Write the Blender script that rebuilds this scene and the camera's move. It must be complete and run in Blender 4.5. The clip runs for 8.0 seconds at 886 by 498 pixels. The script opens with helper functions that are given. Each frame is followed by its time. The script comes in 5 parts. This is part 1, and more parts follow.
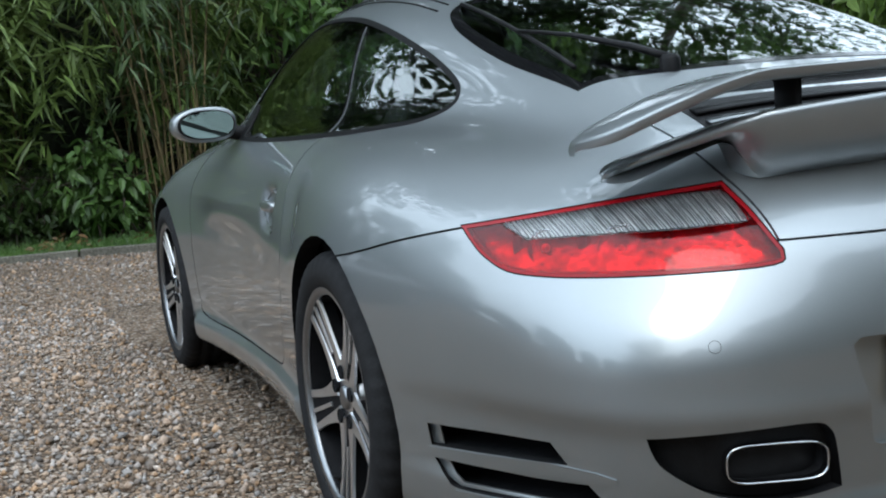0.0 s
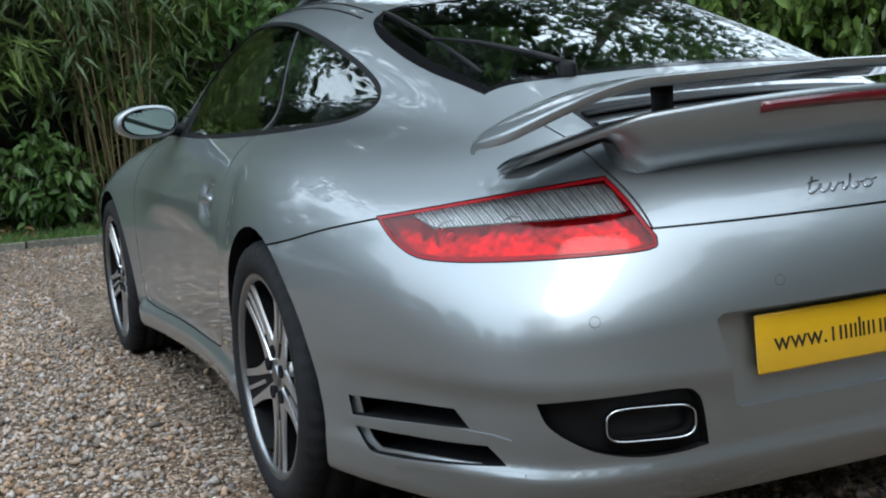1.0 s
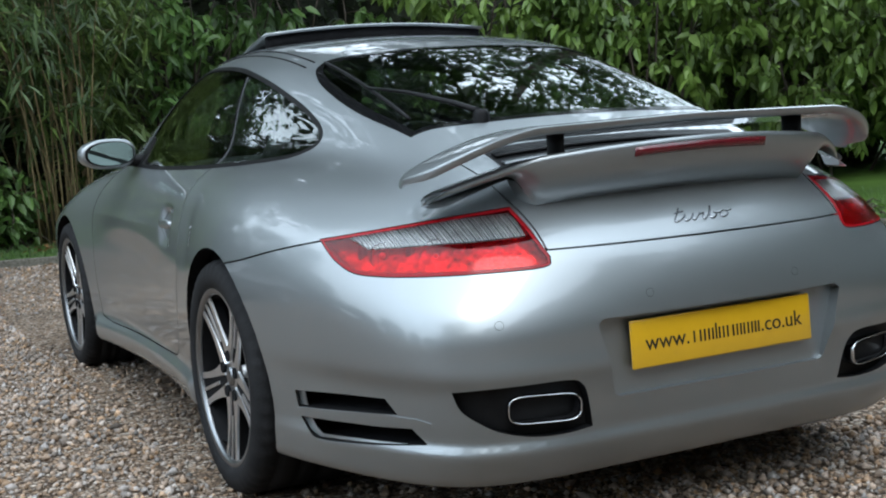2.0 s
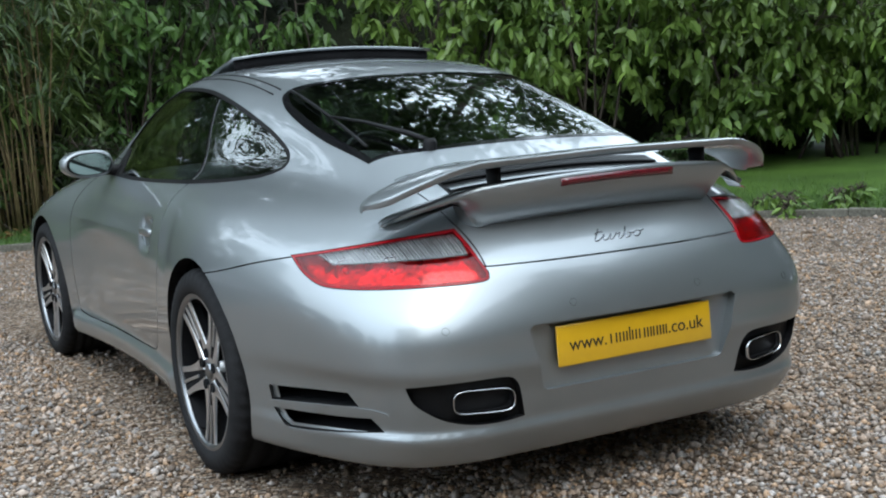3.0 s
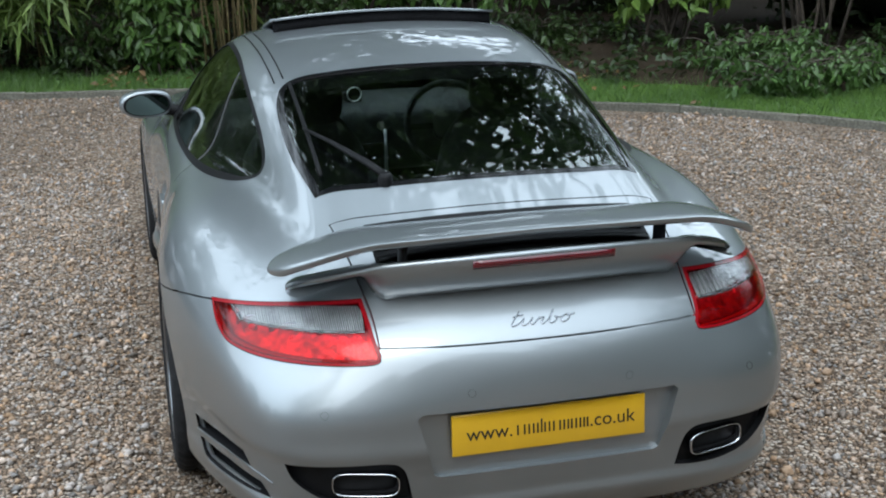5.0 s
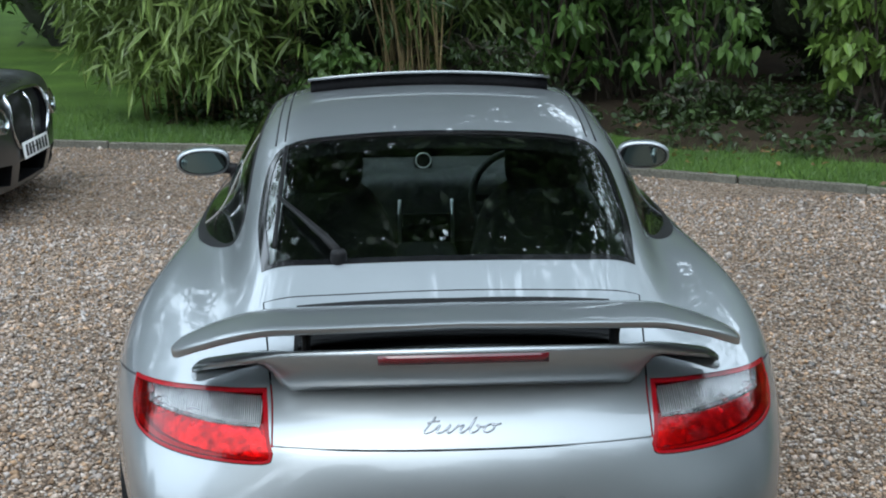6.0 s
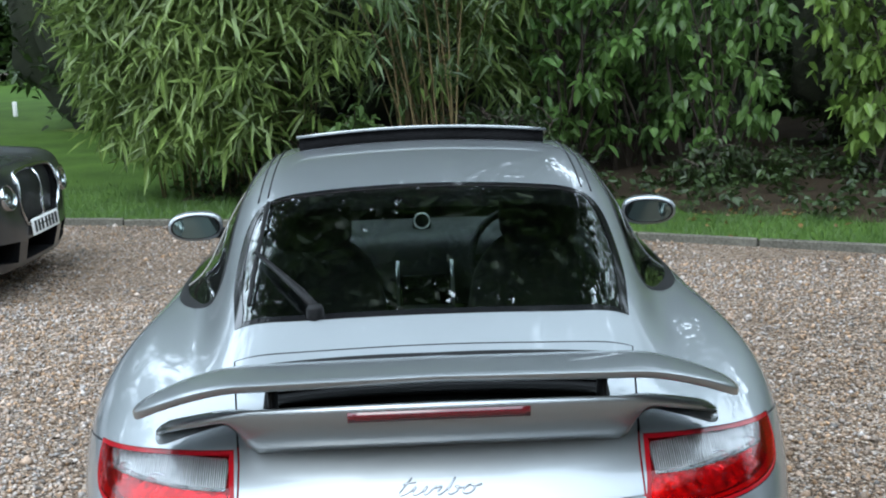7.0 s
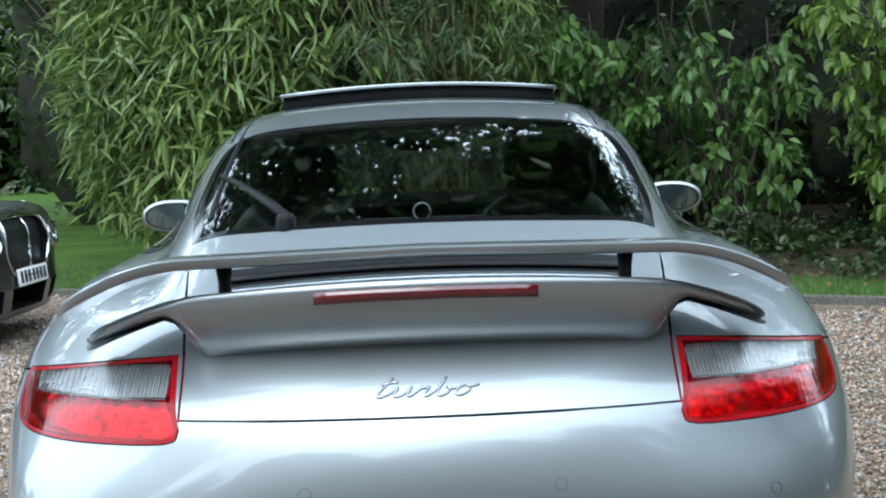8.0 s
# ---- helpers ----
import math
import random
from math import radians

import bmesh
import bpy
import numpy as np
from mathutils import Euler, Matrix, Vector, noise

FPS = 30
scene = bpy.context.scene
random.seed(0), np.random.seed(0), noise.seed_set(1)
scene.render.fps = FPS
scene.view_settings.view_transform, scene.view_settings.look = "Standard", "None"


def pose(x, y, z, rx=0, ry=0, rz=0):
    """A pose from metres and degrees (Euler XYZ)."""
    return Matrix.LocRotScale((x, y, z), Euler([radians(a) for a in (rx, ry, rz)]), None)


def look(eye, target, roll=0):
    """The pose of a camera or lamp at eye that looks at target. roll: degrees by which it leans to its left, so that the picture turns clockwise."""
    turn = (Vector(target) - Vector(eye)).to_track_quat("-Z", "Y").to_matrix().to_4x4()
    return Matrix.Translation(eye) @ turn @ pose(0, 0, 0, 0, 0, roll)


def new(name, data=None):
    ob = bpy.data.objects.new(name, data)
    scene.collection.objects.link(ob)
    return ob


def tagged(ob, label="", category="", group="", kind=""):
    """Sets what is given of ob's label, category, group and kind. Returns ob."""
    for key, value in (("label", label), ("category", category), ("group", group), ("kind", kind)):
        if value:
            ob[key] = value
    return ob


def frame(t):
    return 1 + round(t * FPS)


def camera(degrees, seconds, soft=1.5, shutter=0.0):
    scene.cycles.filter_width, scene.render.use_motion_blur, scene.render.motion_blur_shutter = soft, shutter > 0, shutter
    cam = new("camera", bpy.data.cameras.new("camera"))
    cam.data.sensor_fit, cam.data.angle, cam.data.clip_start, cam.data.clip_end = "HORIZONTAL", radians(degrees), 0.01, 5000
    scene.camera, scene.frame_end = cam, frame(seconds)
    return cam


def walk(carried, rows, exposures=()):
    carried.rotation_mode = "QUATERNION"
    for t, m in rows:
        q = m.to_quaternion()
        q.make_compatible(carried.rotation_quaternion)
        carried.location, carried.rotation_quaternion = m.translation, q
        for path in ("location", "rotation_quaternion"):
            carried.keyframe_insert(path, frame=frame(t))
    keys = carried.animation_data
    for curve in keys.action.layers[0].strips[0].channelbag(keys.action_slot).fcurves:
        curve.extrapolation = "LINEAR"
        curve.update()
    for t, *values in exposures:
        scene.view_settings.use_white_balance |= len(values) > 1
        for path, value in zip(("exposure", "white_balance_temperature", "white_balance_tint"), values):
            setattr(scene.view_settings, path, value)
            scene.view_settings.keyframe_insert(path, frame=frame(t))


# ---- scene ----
# ---- the camera and its walk ----
cam = camera(38.00, 8.0, soft=2.0)
EXPOSURES = [(0.0, 0.88, 5930, 5), (1.5, 0.90, 5950, 5), (3.0, 1.06, 5990, 5), (4.0, 1.05, 5990, 5), (5.5, 0.98, 5960, 5), (7.0, 1.44, 5860, 5), (8.0, 1.46, 5770, 3)]
PATH = [  # seconds, place, turn left, tilt, lean
    (0.0, -1.642, -2.676, 0.957, -20.82, -6.55, -4.29),
    (0.5, -1.632, -2.687, 0.950, -21.86, -7.85, -4.35),
    (1.0, -1.675, -2.946, 0.978, -23.00, -7.13, -4.31),
    (1.5, -1.795, -3.280, 1.023, -24.94, -5.65, -4.04),
    (1.7, -1.808, -3.287, 1.023, -25.48, -6.18, -4.00),
    (2.8, -2.112, -3.886, 1.100, -27.76, -6.09, -3.07),
    (3.0, -2.107, -3.839, 1.190, -28.53, -7.52, -3.48),
    (3.5, -2.177, -4.037, 1.592, -28.62, -13.10, -3.42),
    (4.0, -1.944, -3.995, 1.846, -26.80, -15.86, -3.99),
    (4.2, -1.767, -3.998, 1.879, -24.15, -16.30, -2.84),
    (5.3, -0.777, -3.803, 1.822, -12.23, -16.22, -1.27),
    (5.5, -0.614, -3.729, 1.808, -10.28, -15.54, -1.44),
    (6.0, -0.169, -3.652, 1.798, -2.71, -13.76, -0.49),
    (6.5, -0.072, -3.587, 1.751, -1.14, -12.04, -1.32),
    (7.0, -0.038, -3.511, 1.694, -1.30, -10.21, -1.92),
    (7.5, -0.018, -3.202, 1.467, -0.97, -8.07, -1.83),
    (8.0, 0.001, -3.117, 1.142, -0.81, -4.54, -2.13),
]
walk(cam, [(t, pose(x, y, z, 90 + tilt, 0, turn) @ pose(0, 0, 0, 0, 0, lean)) for t, x, y, z, turn, tilt, lean in PATH],
     exposures=EXPOSURES)

# ---- world, sun and exposure ----
world = bpy.data.worlds.new("world")
scene.world = world
world.use_nodes = True
wn = world.node_tree.nodes
sky = wn.new("ShaderNodeTexSky")
sky.sky_type, sky.sun_disc = "NISHITA", False
sky.sun_elevation, sky.sun_rotation = radians(48), radians(200)
sky.air_density, sky.dust_density, sky.ozone_density = 1.0, 4.0, 1.0
# an overcast sky, a little brighter overhead than at the horizon
wl = world.node_tree.links.new
up = wn.new("ShaderNodeSeparateXYZ")
wl(wn.new("ShaderNodeTexCoord").outputs["Generated"], up.inputs[0])
rise = wn.new("ShaderNodeMapRange")
rise.inputs[1].default_value, rise.inputs[2].default_value = 0.0, 1.0
rise.inputs[3].default_value, rise.inputs[4].default_value = 1.1, 1.35
wl(up.outputs[2], rise.inputs[0])
cloud = wn.new("ShaderNodeMixRGB")
cloud.blend_type, cloud.inputs[0].default_value = "MULTIPLY", 1.0
cloud.inputs[1].default_value = (9.7, 10.6, 11.5, 1)
wl(rise.outputs[0], cloud.inputs[2])
soft_cloud = wn.new("ShaderNodeMixRGB")
soft_cloud.inputs[0].default_value = 0.85
wl(sky.outputs[0], soft_cloud.inputs[1]), wl(cloud.outputs[0], soft_cloud.inputs[2])
wl(soft_cloud.outputs[0], wn["Background"].inputs[0])
wn["Background"].inputs[1].default_value = 0.13
sun = new("sun", bpy.data.lights.new("sun", "SUN"))
sun.data.energy, sun.data.angle, sun.data.color = 0.5, radians(28), (1, .96, .9)
sun.matrix_world = look((-2.5, -6.5, 9), (0, 0, 0))


# ---- materials ----
def material(name, colour, rough=.5, metal=0.0, grain=0, amount=.15, bump=0.0, coat=0.0, spread=0.0, second=None, coarse=None, **more):
    """A surface with grain at two scales. grain: features per metre; spread: change of tone from piece to piece."""
    m = bpy.data.materials.new(name)
    m.use_nodes = True
    n, link = m.node_tree.nodes, m.node_tree.links.new
    b = n["Principled BSDF"]
    b.inputs["Roughness"].default_value, b.inputs["Metallic"].default_value = rough, metal
    b.inputs["Coat Weight"].default_value = coat
    b.inputs["Coat Roughness"].default_value = .03
    for key, value in more.items():
        b.inputs[key.replace("_", " ")].default_value = value
    b.inputs["Base Color"].default_value = (*colour, 1)
    if not grain:
        return m
    where = n.new("ShaderNodeTexCoord").outputs["Object"]
    fine, broad = n.new("ShaderNodeTexNoise"), n.new("ShaderNodeTexNoise")
    fine.inputs["Scale"].default_value, fine.inputs["Detail"].default_value = grain, 6
    broad.inputs["Scale"].default_value, broad.inputs["Detail"].default_value = coarse or grain / 12, 3
    for t in (fine, broad):
        link(where, t.inputs["Vector"])
    both = n.new("ShaderNodeMath")
    both.operation = "ADD"
    link(fine.outputs[0], both.inputs[0]), link(broad.outputs[0], both.inputs[1])
    ramp = n.new("ShaderNodeMapRange")
    ramp.inputs[1].default_value, ramp.inputs[2].default_value = .65, 1.35
    ramp.inputs[3].default_value, ramp.inputs[4].default_value = 0, 1
    link(both.outputs[0], ramp.inputs[0])
    mix = n.new("ShaderNodeMixRGB")
    lo = [c * (1 - amount) for c in colour]
    hi = second or [min(1, c * (1 + amount)) for c in colour]
    mix.inputs[1].default_value, mix.inputs[2].default_value = (*lo, 1), (*hi, 1)
    link(ramp.outputs[0], mix.inputs[0])
    out = mix.outputs[0]
    if spread:
        info, island = n.new("ShaderNodeObjectInfo"), n.new("ShaderNodeNewGeometry")
        tone, hsv = n.new("ShaderNodeMath"), n.new("ShaderNodeHueSaturation")
        tone.operation = "ADD"
        link(info.outputs["Random"], tone.inputs[0]), link(island.outputs["Random Per Island"], tone.inputs[1])
        r2 = n.new("ShaderNodeMapRange")
        r2.inputs[1].default_value, r2.inputs[2].default_value = 0, 2
        r2.inputs[3].default_value, r2.inputs[4].default_value = 1 - spread, 1 + spread
        link(tone.outputs[0], r2.inputs[0]), link(r2.outputs[0], hsv.inputs["Value"]), link(out, hsv.inputs["Color"])
        out = hsv.outputs[0]
    link(out, b.inputs["Base Color"])
    if bump:
        bp = n.new("ShaderNodeBump")
        bp.inputs["Strength"].default_value, bp.inputs["Distance"].default_value = .6, bump
        link(fine.outputs[0], bp.inputs["Height"]), link(bp.outputs[0], b.inputs["Normal"])
    return m


def leafy(name, colour, spread=.5, second=None):
    """Leaves: each its own tone, light passes through."""
    m = material(name, colour, .45, grain=9, amount=.3, spread=spread, second=second)
    n, link = m.node_tree.nodes, m.node_tree.links.new
    b = n["Principled BSDF"]
    through_leaf, blend = n.new("ShaderNodeBsdfTranslucent"), n.new("ShaderNodeMixShader")
    blend.inputs[0].default_value = .3
    link(b.inputs["Base Color"].links[0].from_socket, through_leaf.inputs["Color"])
    link(b.outputs[0], blend.inputs[1]), link(through_leaf.outputs[0], blend.inputs[2])
    link(blend.outputs[0], n["Material Output"].inputs["Surface"])
    return m


PAINT = material("silver_paint", (.270, .289, .300), .45, .88, grain=1400, amount=.10, coat=1.0, coarse=2.0, Coat_IOR=1.55)
BLACK = material("black_plastic", (.007, .007, .0075), .5, grain=300, amount=.3, bump=.0004, Specular_IOR_Level=.12)
GLOSS_BLACK = material("gloss_black_rim", (.006, .006, .007), .08)
RUBBER = material("tyre_rubber", (.014, .014, .015), .75, grain=160, amount=.35, bump=.0006, Specular_IOR_Level=.14)
ALLOY = material("machined_alloy", (.62, .63, .65), .33, 1.0, grain=250, amount=.08)
ALLOY_DARK = material("black_painted_alloy", (.010, .010, .011), .6, grain=90, amount=.15, Specular_IOR_Level=.06)
LIP = material("dull_rim_edge", (.24, .245, .255), .35, 1.0, grain=120, amount=.12)
# alloy barrel coloured near black for the shade inside the wheel
BARREL = material("shaded_wheel_barrel", (.010, .010, .011), .6, grain=60, amount=.2, Specular_IOR_Level=.05)
CHROME = material("chrome", (.55, .56, .58), .12, 1.0, grain=60, amount=.08)
SCRIPT = material("dull_chrome_script", (.36, .37, .39), .18, 1.0, grain=200, amount=.1)
STEEL = material("brake_disc_steel", (.12, .12, .125), .4, 1.0, grain=120, amount=.3)
LINER = material("wheel_well_liner", (.01, .01, .011), .9, grain=80, amount=.4, bump=.002, Specular_IOR_Level=.08)
TRIM = material("cabin_leather", (.009, .0095, .010), .6, grain=500, amount=.25, bump=.0005, Specular_IOR_Level=.3)
DASH = material("dashboard_top", (.035, .037, .038), .55, grain=500, amount=.25, bump=.0005, Specular_IOR_Level=.4)
CARPET = material("cabin_carpet", (.012, .012, .013), .95, grain=900, amount=.4, bump=.001)
YELLOW = material("yellow_plate", (0.516, 0.3, 0.0072), .3, grain=40, amount=.04, coat=.5)
INK = material("plate_lettering", (.01, .01, .01), .4)
GRASS = material("lawn_grass", (0.050, 0.098, 0.016), .9, grain=60, amount=.45, bump=.02, second=(0.078, 0.138, 0.023), coarse=1.3, Specular_IOR_Level=.12)
SOIL = material("leaf_litter", (0.033, 0.024, 0.0156), .95, grain=45, amount=.5, bump=.03, coarse=2, Specular_IOR_Level=.12)
KERB = material("weathered_concrete", (.115, .108, .085), .95, grain=55, amount=.6, bump=.006, spread=.2, second=(.19, .18, .15), coarse=2.2, Specular_IOR_Level=.15)
BARK = material("bark", (0.051, 0.039, 0.0288), .9, grain=40, amount=.4, bump=.01)
CANE = material("bamboo_cane", (0.105, 0.074, 0.034), .5, grain=14, amount=.4, spread=.45, second=(0.205, 0.155, 0.075))
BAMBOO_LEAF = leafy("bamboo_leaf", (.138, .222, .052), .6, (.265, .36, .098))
# darker copy of the bamboo leaf: shade put into the colour
SHADED_BAMBOO = leafy("shaded_bamboo_leaf", (.038, .070, .020), .6, (.08, .125, .036))
BROAD_LEAF = leafy("broad_leaf", (.066, .142, .030), .55, (.13, .225, .052))
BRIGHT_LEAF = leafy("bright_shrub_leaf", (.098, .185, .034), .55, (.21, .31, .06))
# darker copy of the shrub leaf, shade put into its colour
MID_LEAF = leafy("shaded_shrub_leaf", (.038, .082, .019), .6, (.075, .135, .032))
# near-black lump colour, stands for the shade within a hedge
DARK_HEART = material("hedge_core_shade", (.018, .022, .010), .95, grain=30, amount=.5, bump=.03)
DARK_LEAF = leafy("dark_leaf", (0.0265, 0.051, 0.0122), .55, (0.049, 0.083, 0.0205))


def gravel_material():
    m = material("gravel_stone", (.305, .215, .152), .8, grain=120, amount=.35, bump=.001, spread=.8, second=(.50, .405, .33), Specular_IOR_Level=.2)
    n, link = m.node_tree.nodes, m.node_tree.links.new
    hue = n.new("ShaderNodeHueSaturation")
    b = n["Principled BSDF"]
    source = b.inputs["Base Color"].links[0].from_socket
    island, more = n.new("ShaderNodeNewGeometry"), n.new("ShaderNodeMath")
    more.operation, more.inputs[1].default_value = "MULTIPLY", 37.0
    part_of = n.new("ShaderNodeMath")
    part_of.operation = "FRACT"
    link(island.outputs["Random Per Island"], more.inputs[0]), link(more.outputs[0], part_of.inputs[0])
    sat = n.new("ShaderNodeMapRange")
    sat.inputs[3].default_value, sat.inputs[4].default_value = .3, 1.6
    link(part_of.outputs[0], sat.inputs[0]), link(sat.outputs[0], hue.inputs["Saturation"])
    link(source, hue.inputs["Color"]), link(hue.outputs[0], b.inputs["Base Color"])
    return m


def gravel_bed_material():
    """Packed small stones between and beyond the loose ones: a cell pattern in colour and relief, shade painted into
    the gaps.
    """
    m = material("gravel_bed", (.25, .2, .15), .85, Specular_IOR_Level=.2)
    n, link = m.node_tree.nodes, m.node_tree.links.new
    b = n["Principled BSDF"]
    where = n.new("ShaderNodeTexCoord").outputs["Object"]
    cell, edge, broad = n.new("ShaderNodeTexVoronoi"), n.new("ShaderNodeTexVoronoi"), n.new("ShaderNodeTexNoise")
    edge.feature = "DISTANCE_TO_EDGE"
    for v in (cell, edge):
        v.inputs["Scale"].default_value = 62
        link(where, v.inputs["Vector"])
    broad.inputs["Scale"].default_value = 1.1
    link(where, broad.inputs["Vector"])
    tone = n.new("ShaderNodeSeparateColor")
    link(cell.outputs["Color"], tone.inputs[0])
    ramp = n.new("ShaderNodeValToRGB")
    ramp.color_ramp.elements[0].color, ramp.color_ramp.elements[1].color = (.080, .057, .043, 1), (.47, .405, .34, 1)
    mid = ramp.color_ramp.elements.new(.5)
    mid.color = (.295, .204, .136, 1)
    link(tone.outputs[0], ramp.inputs[0])
    # colour falls to .3 at cell edges: shade between stones, painted in
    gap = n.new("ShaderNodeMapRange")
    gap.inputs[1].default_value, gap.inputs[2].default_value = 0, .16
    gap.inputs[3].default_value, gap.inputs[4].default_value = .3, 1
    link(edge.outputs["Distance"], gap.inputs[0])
    patch = n.new("ShaderNodeMapRange")
    patch.inputs[1].default_value, patch.inputs[2].default_value = .3, .7
    patch.inputs[3].default_value, patch.inputs[4].default_value = .8, 1.15
    link(broad.outputs[0], patch.inputs[0])
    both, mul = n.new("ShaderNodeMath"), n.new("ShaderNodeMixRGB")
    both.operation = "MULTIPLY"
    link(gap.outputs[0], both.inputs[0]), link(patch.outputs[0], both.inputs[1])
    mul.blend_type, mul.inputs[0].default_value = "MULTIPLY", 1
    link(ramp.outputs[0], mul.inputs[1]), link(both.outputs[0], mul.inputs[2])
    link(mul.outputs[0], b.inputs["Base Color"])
    bp = n.new("ShaderNodeBump")
    bp.inputs["Distance"].default_value = .012
    link(gap.outputs[0], bp.inputs["Height"]), link(bp.outputs[0], b.inputs["Normal"])
    return m


def pane(name, tint, rough=.0):
    """Thin tinted glass: clear through, mirror-like at a grazing angle."""
    m = bpy.data.materials.new(name)
    m.use_nodes = True
    n, link = m.node_tree.nodes, m.node_tree.links.new
    n.remove(n["Principled BSDF"])
    clear, gloss, mix, face = n.new("ShaderNodeBsdfTransparent"), n.new("ShaderNodeBsdfGlossy"), n.new("ShaderNodeMixShader"), n.new("ShaderNodeLayerWeight")
    clear.inputs[0].default_value, gloss.inputs["Roughness"].default_value = (*tint, 1), rough
    face.inputs["Blend"].default_value = .5
    power, share = n.new("ShaderNodeMath"), n.new("ShaderNodeMapRange")
    power.operation, power.inputs[1].default_value = "POWER", 4.0
    share.inputs[3].default_value, share.inputs[4].default_value = .075, 1.0
    link(face.outputs["Facing"], power.inputs[0]), link(power.outputs[0], share.inputs[0])
    link(share.outputs[0], mix.inputs[0]), link(clear.outputs[0], mix.inputs[1]), link(gloss.outputs[0], mix.inputs[2])
    link(mix.outputs[0], n["Material Output"].inputs["Surface"])
    return m


def lamp_plastic(name, colour, ribs, through_share, relief=.8, bend=1.3):
    """Moulded lamp lens with fine ribs."""
    m = material(name, colour, .06, Transmission_Weight=through_share, IOR=bend, Coat_Weight=.45, Coat_IOR=1.5)
    n, link = m.node_tree.nodes, m.node_tree.links.new
    wave, bp = n.new("ShaderNodeTexWave"), n.new("ShaderNodeBump")
    where = n.new("ShaderNodeTexCoord").outputs["Object"]
    wave.inputs["Scale"].default_value, wave.inputs["Distortion"].default_value = ribs, 1.2
    link(where, wave.inputs["Vector"]), link(wave.outputs["Fac"], bp.inputs["Height"])
    bp.inputs["Distance"].default_value, bp.inputs["Strength"].default_value = .003, relief
    link(bp.outputs[0], n["Principled BSDF"].inputs["Normal"])
    return m


def ribbed(name, dark, light):
    """Silvered reflector moulded in fine upright ribs; their dark and light reflections are painted as stripes."""
    m = material(name, light, .3, .6)
    n, link = m.node_tree.nodes, m.node_tree.links.new
    b = n["Principled BSDF"]
    where = n.new("ShaderNodeTexCoord").outputs["Object"]
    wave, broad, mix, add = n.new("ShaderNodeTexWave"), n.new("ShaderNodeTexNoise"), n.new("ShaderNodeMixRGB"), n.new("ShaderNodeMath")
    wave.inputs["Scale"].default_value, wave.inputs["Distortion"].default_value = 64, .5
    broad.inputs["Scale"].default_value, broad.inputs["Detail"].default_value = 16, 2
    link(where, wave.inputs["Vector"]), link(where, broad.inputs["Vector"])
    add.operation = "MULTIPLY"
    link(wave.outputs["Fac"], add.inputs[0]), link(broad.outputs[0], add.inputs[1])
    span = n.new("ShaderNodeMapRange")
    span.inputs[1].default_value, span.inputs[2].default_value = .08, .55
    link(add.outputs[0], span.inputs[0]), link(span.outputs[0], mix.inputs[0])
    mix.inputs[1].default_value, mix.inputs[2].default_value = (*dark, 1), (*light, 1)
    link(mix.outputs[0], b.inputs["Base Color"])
    bp = n.new("ShaderNodeBump")
    bp.inputs["Distance"].default_value = .003
    link(wave.outputs["Fac"], bp.inputs["Height"]), link(bp.outputs[0], b.inputs["Normal"])
    return m


REAR_PANE = pane("tinted_glass", (.88, .93, .905))
SIDE_PANE = pane("side_glass", (.84, .88, .865))
LENS_RED = lamp_plastic("red_lamp_lens", (.82, .008, .018), 26, .97, .10, 1.16)
LENS_EDGE = material("red_lamp_border", (.22, .004, .008), .2, Specular_IOR_Level=.25)
LENS_CLEAR = lamp_plastic("clear_lamp_lens", (.93, .95, .96), 24, .97, .25, 1.2)
DEAD_LEAF = leafy("dead_leaf", (.16, .085, .03), .5, (.25, .15, .06))
LENS_BRAKE = material("dark_red_brake_lens", (.085, .006, .010), .15, grain=300, amount=.3, coat=.5)
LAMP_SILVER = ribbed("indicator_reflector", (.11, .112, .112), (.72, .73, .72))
REFLECTOR = material("lamp_reflector", (.35, .35, .35), .25, .85, grain=60, amount=.6, bump=.006, second=(.95, .95, .95), coarse=15)
MIRROR = material("mirror_glass", (.27, .34, .32), .015, 1.0)
GREY_PAINT = material("dark_grey_paint", (0.033, 0.0348, 0.0384), .35, .6, grain=900, amount=.1, coat=1.0)
SATIN = material("satin_silver_bezel", (.62, .64, .62), .45, .25, grain=200, amount=.05)
WHITE_PLATE = material("white_plate", (.75, .75, .74), .4, grain=60, amount=.05)
MESH_GREY = material("grille_mesh", (.06, .062, .066), .35, .9, grain=220, amount=.6, bump=.003)

GRAVEL, GRAVEL_BED = gravel_material(), gravel_bed_material()


# ---- helpers for meshes ----
def mesh_object(name, verts, faces, mat, parent=None, smooth=True, label=""):
    me = bpy.data.meshes.new(name)
    verts, faces = np.asarray(verts, np.float32), np.asarray(faces, np.int32)
    me.vertices.add(len(verts))
    me.vertices.foreach_set("co", verts.ravel())
    k = faces.shape[1]
    me.loops.add(faces.size)
    me.loops.foreach_set("vertex_index", faces.ravel())
    me.polygons.add(len(faces))
    me.polygons.foreach_set("loop_start", np.arange(0, faces.size, k, dtype=np.int32))
    me.polygons.foreach_set("use_smooth", np.full(len(faces), smooth))
    me.materials.append(mat)
    me.update(calc_edges=True)
    ob = new(name, me)
    if parent:
        ob.parent = parent
    if label:
        tagged(ob, label)
    return ob


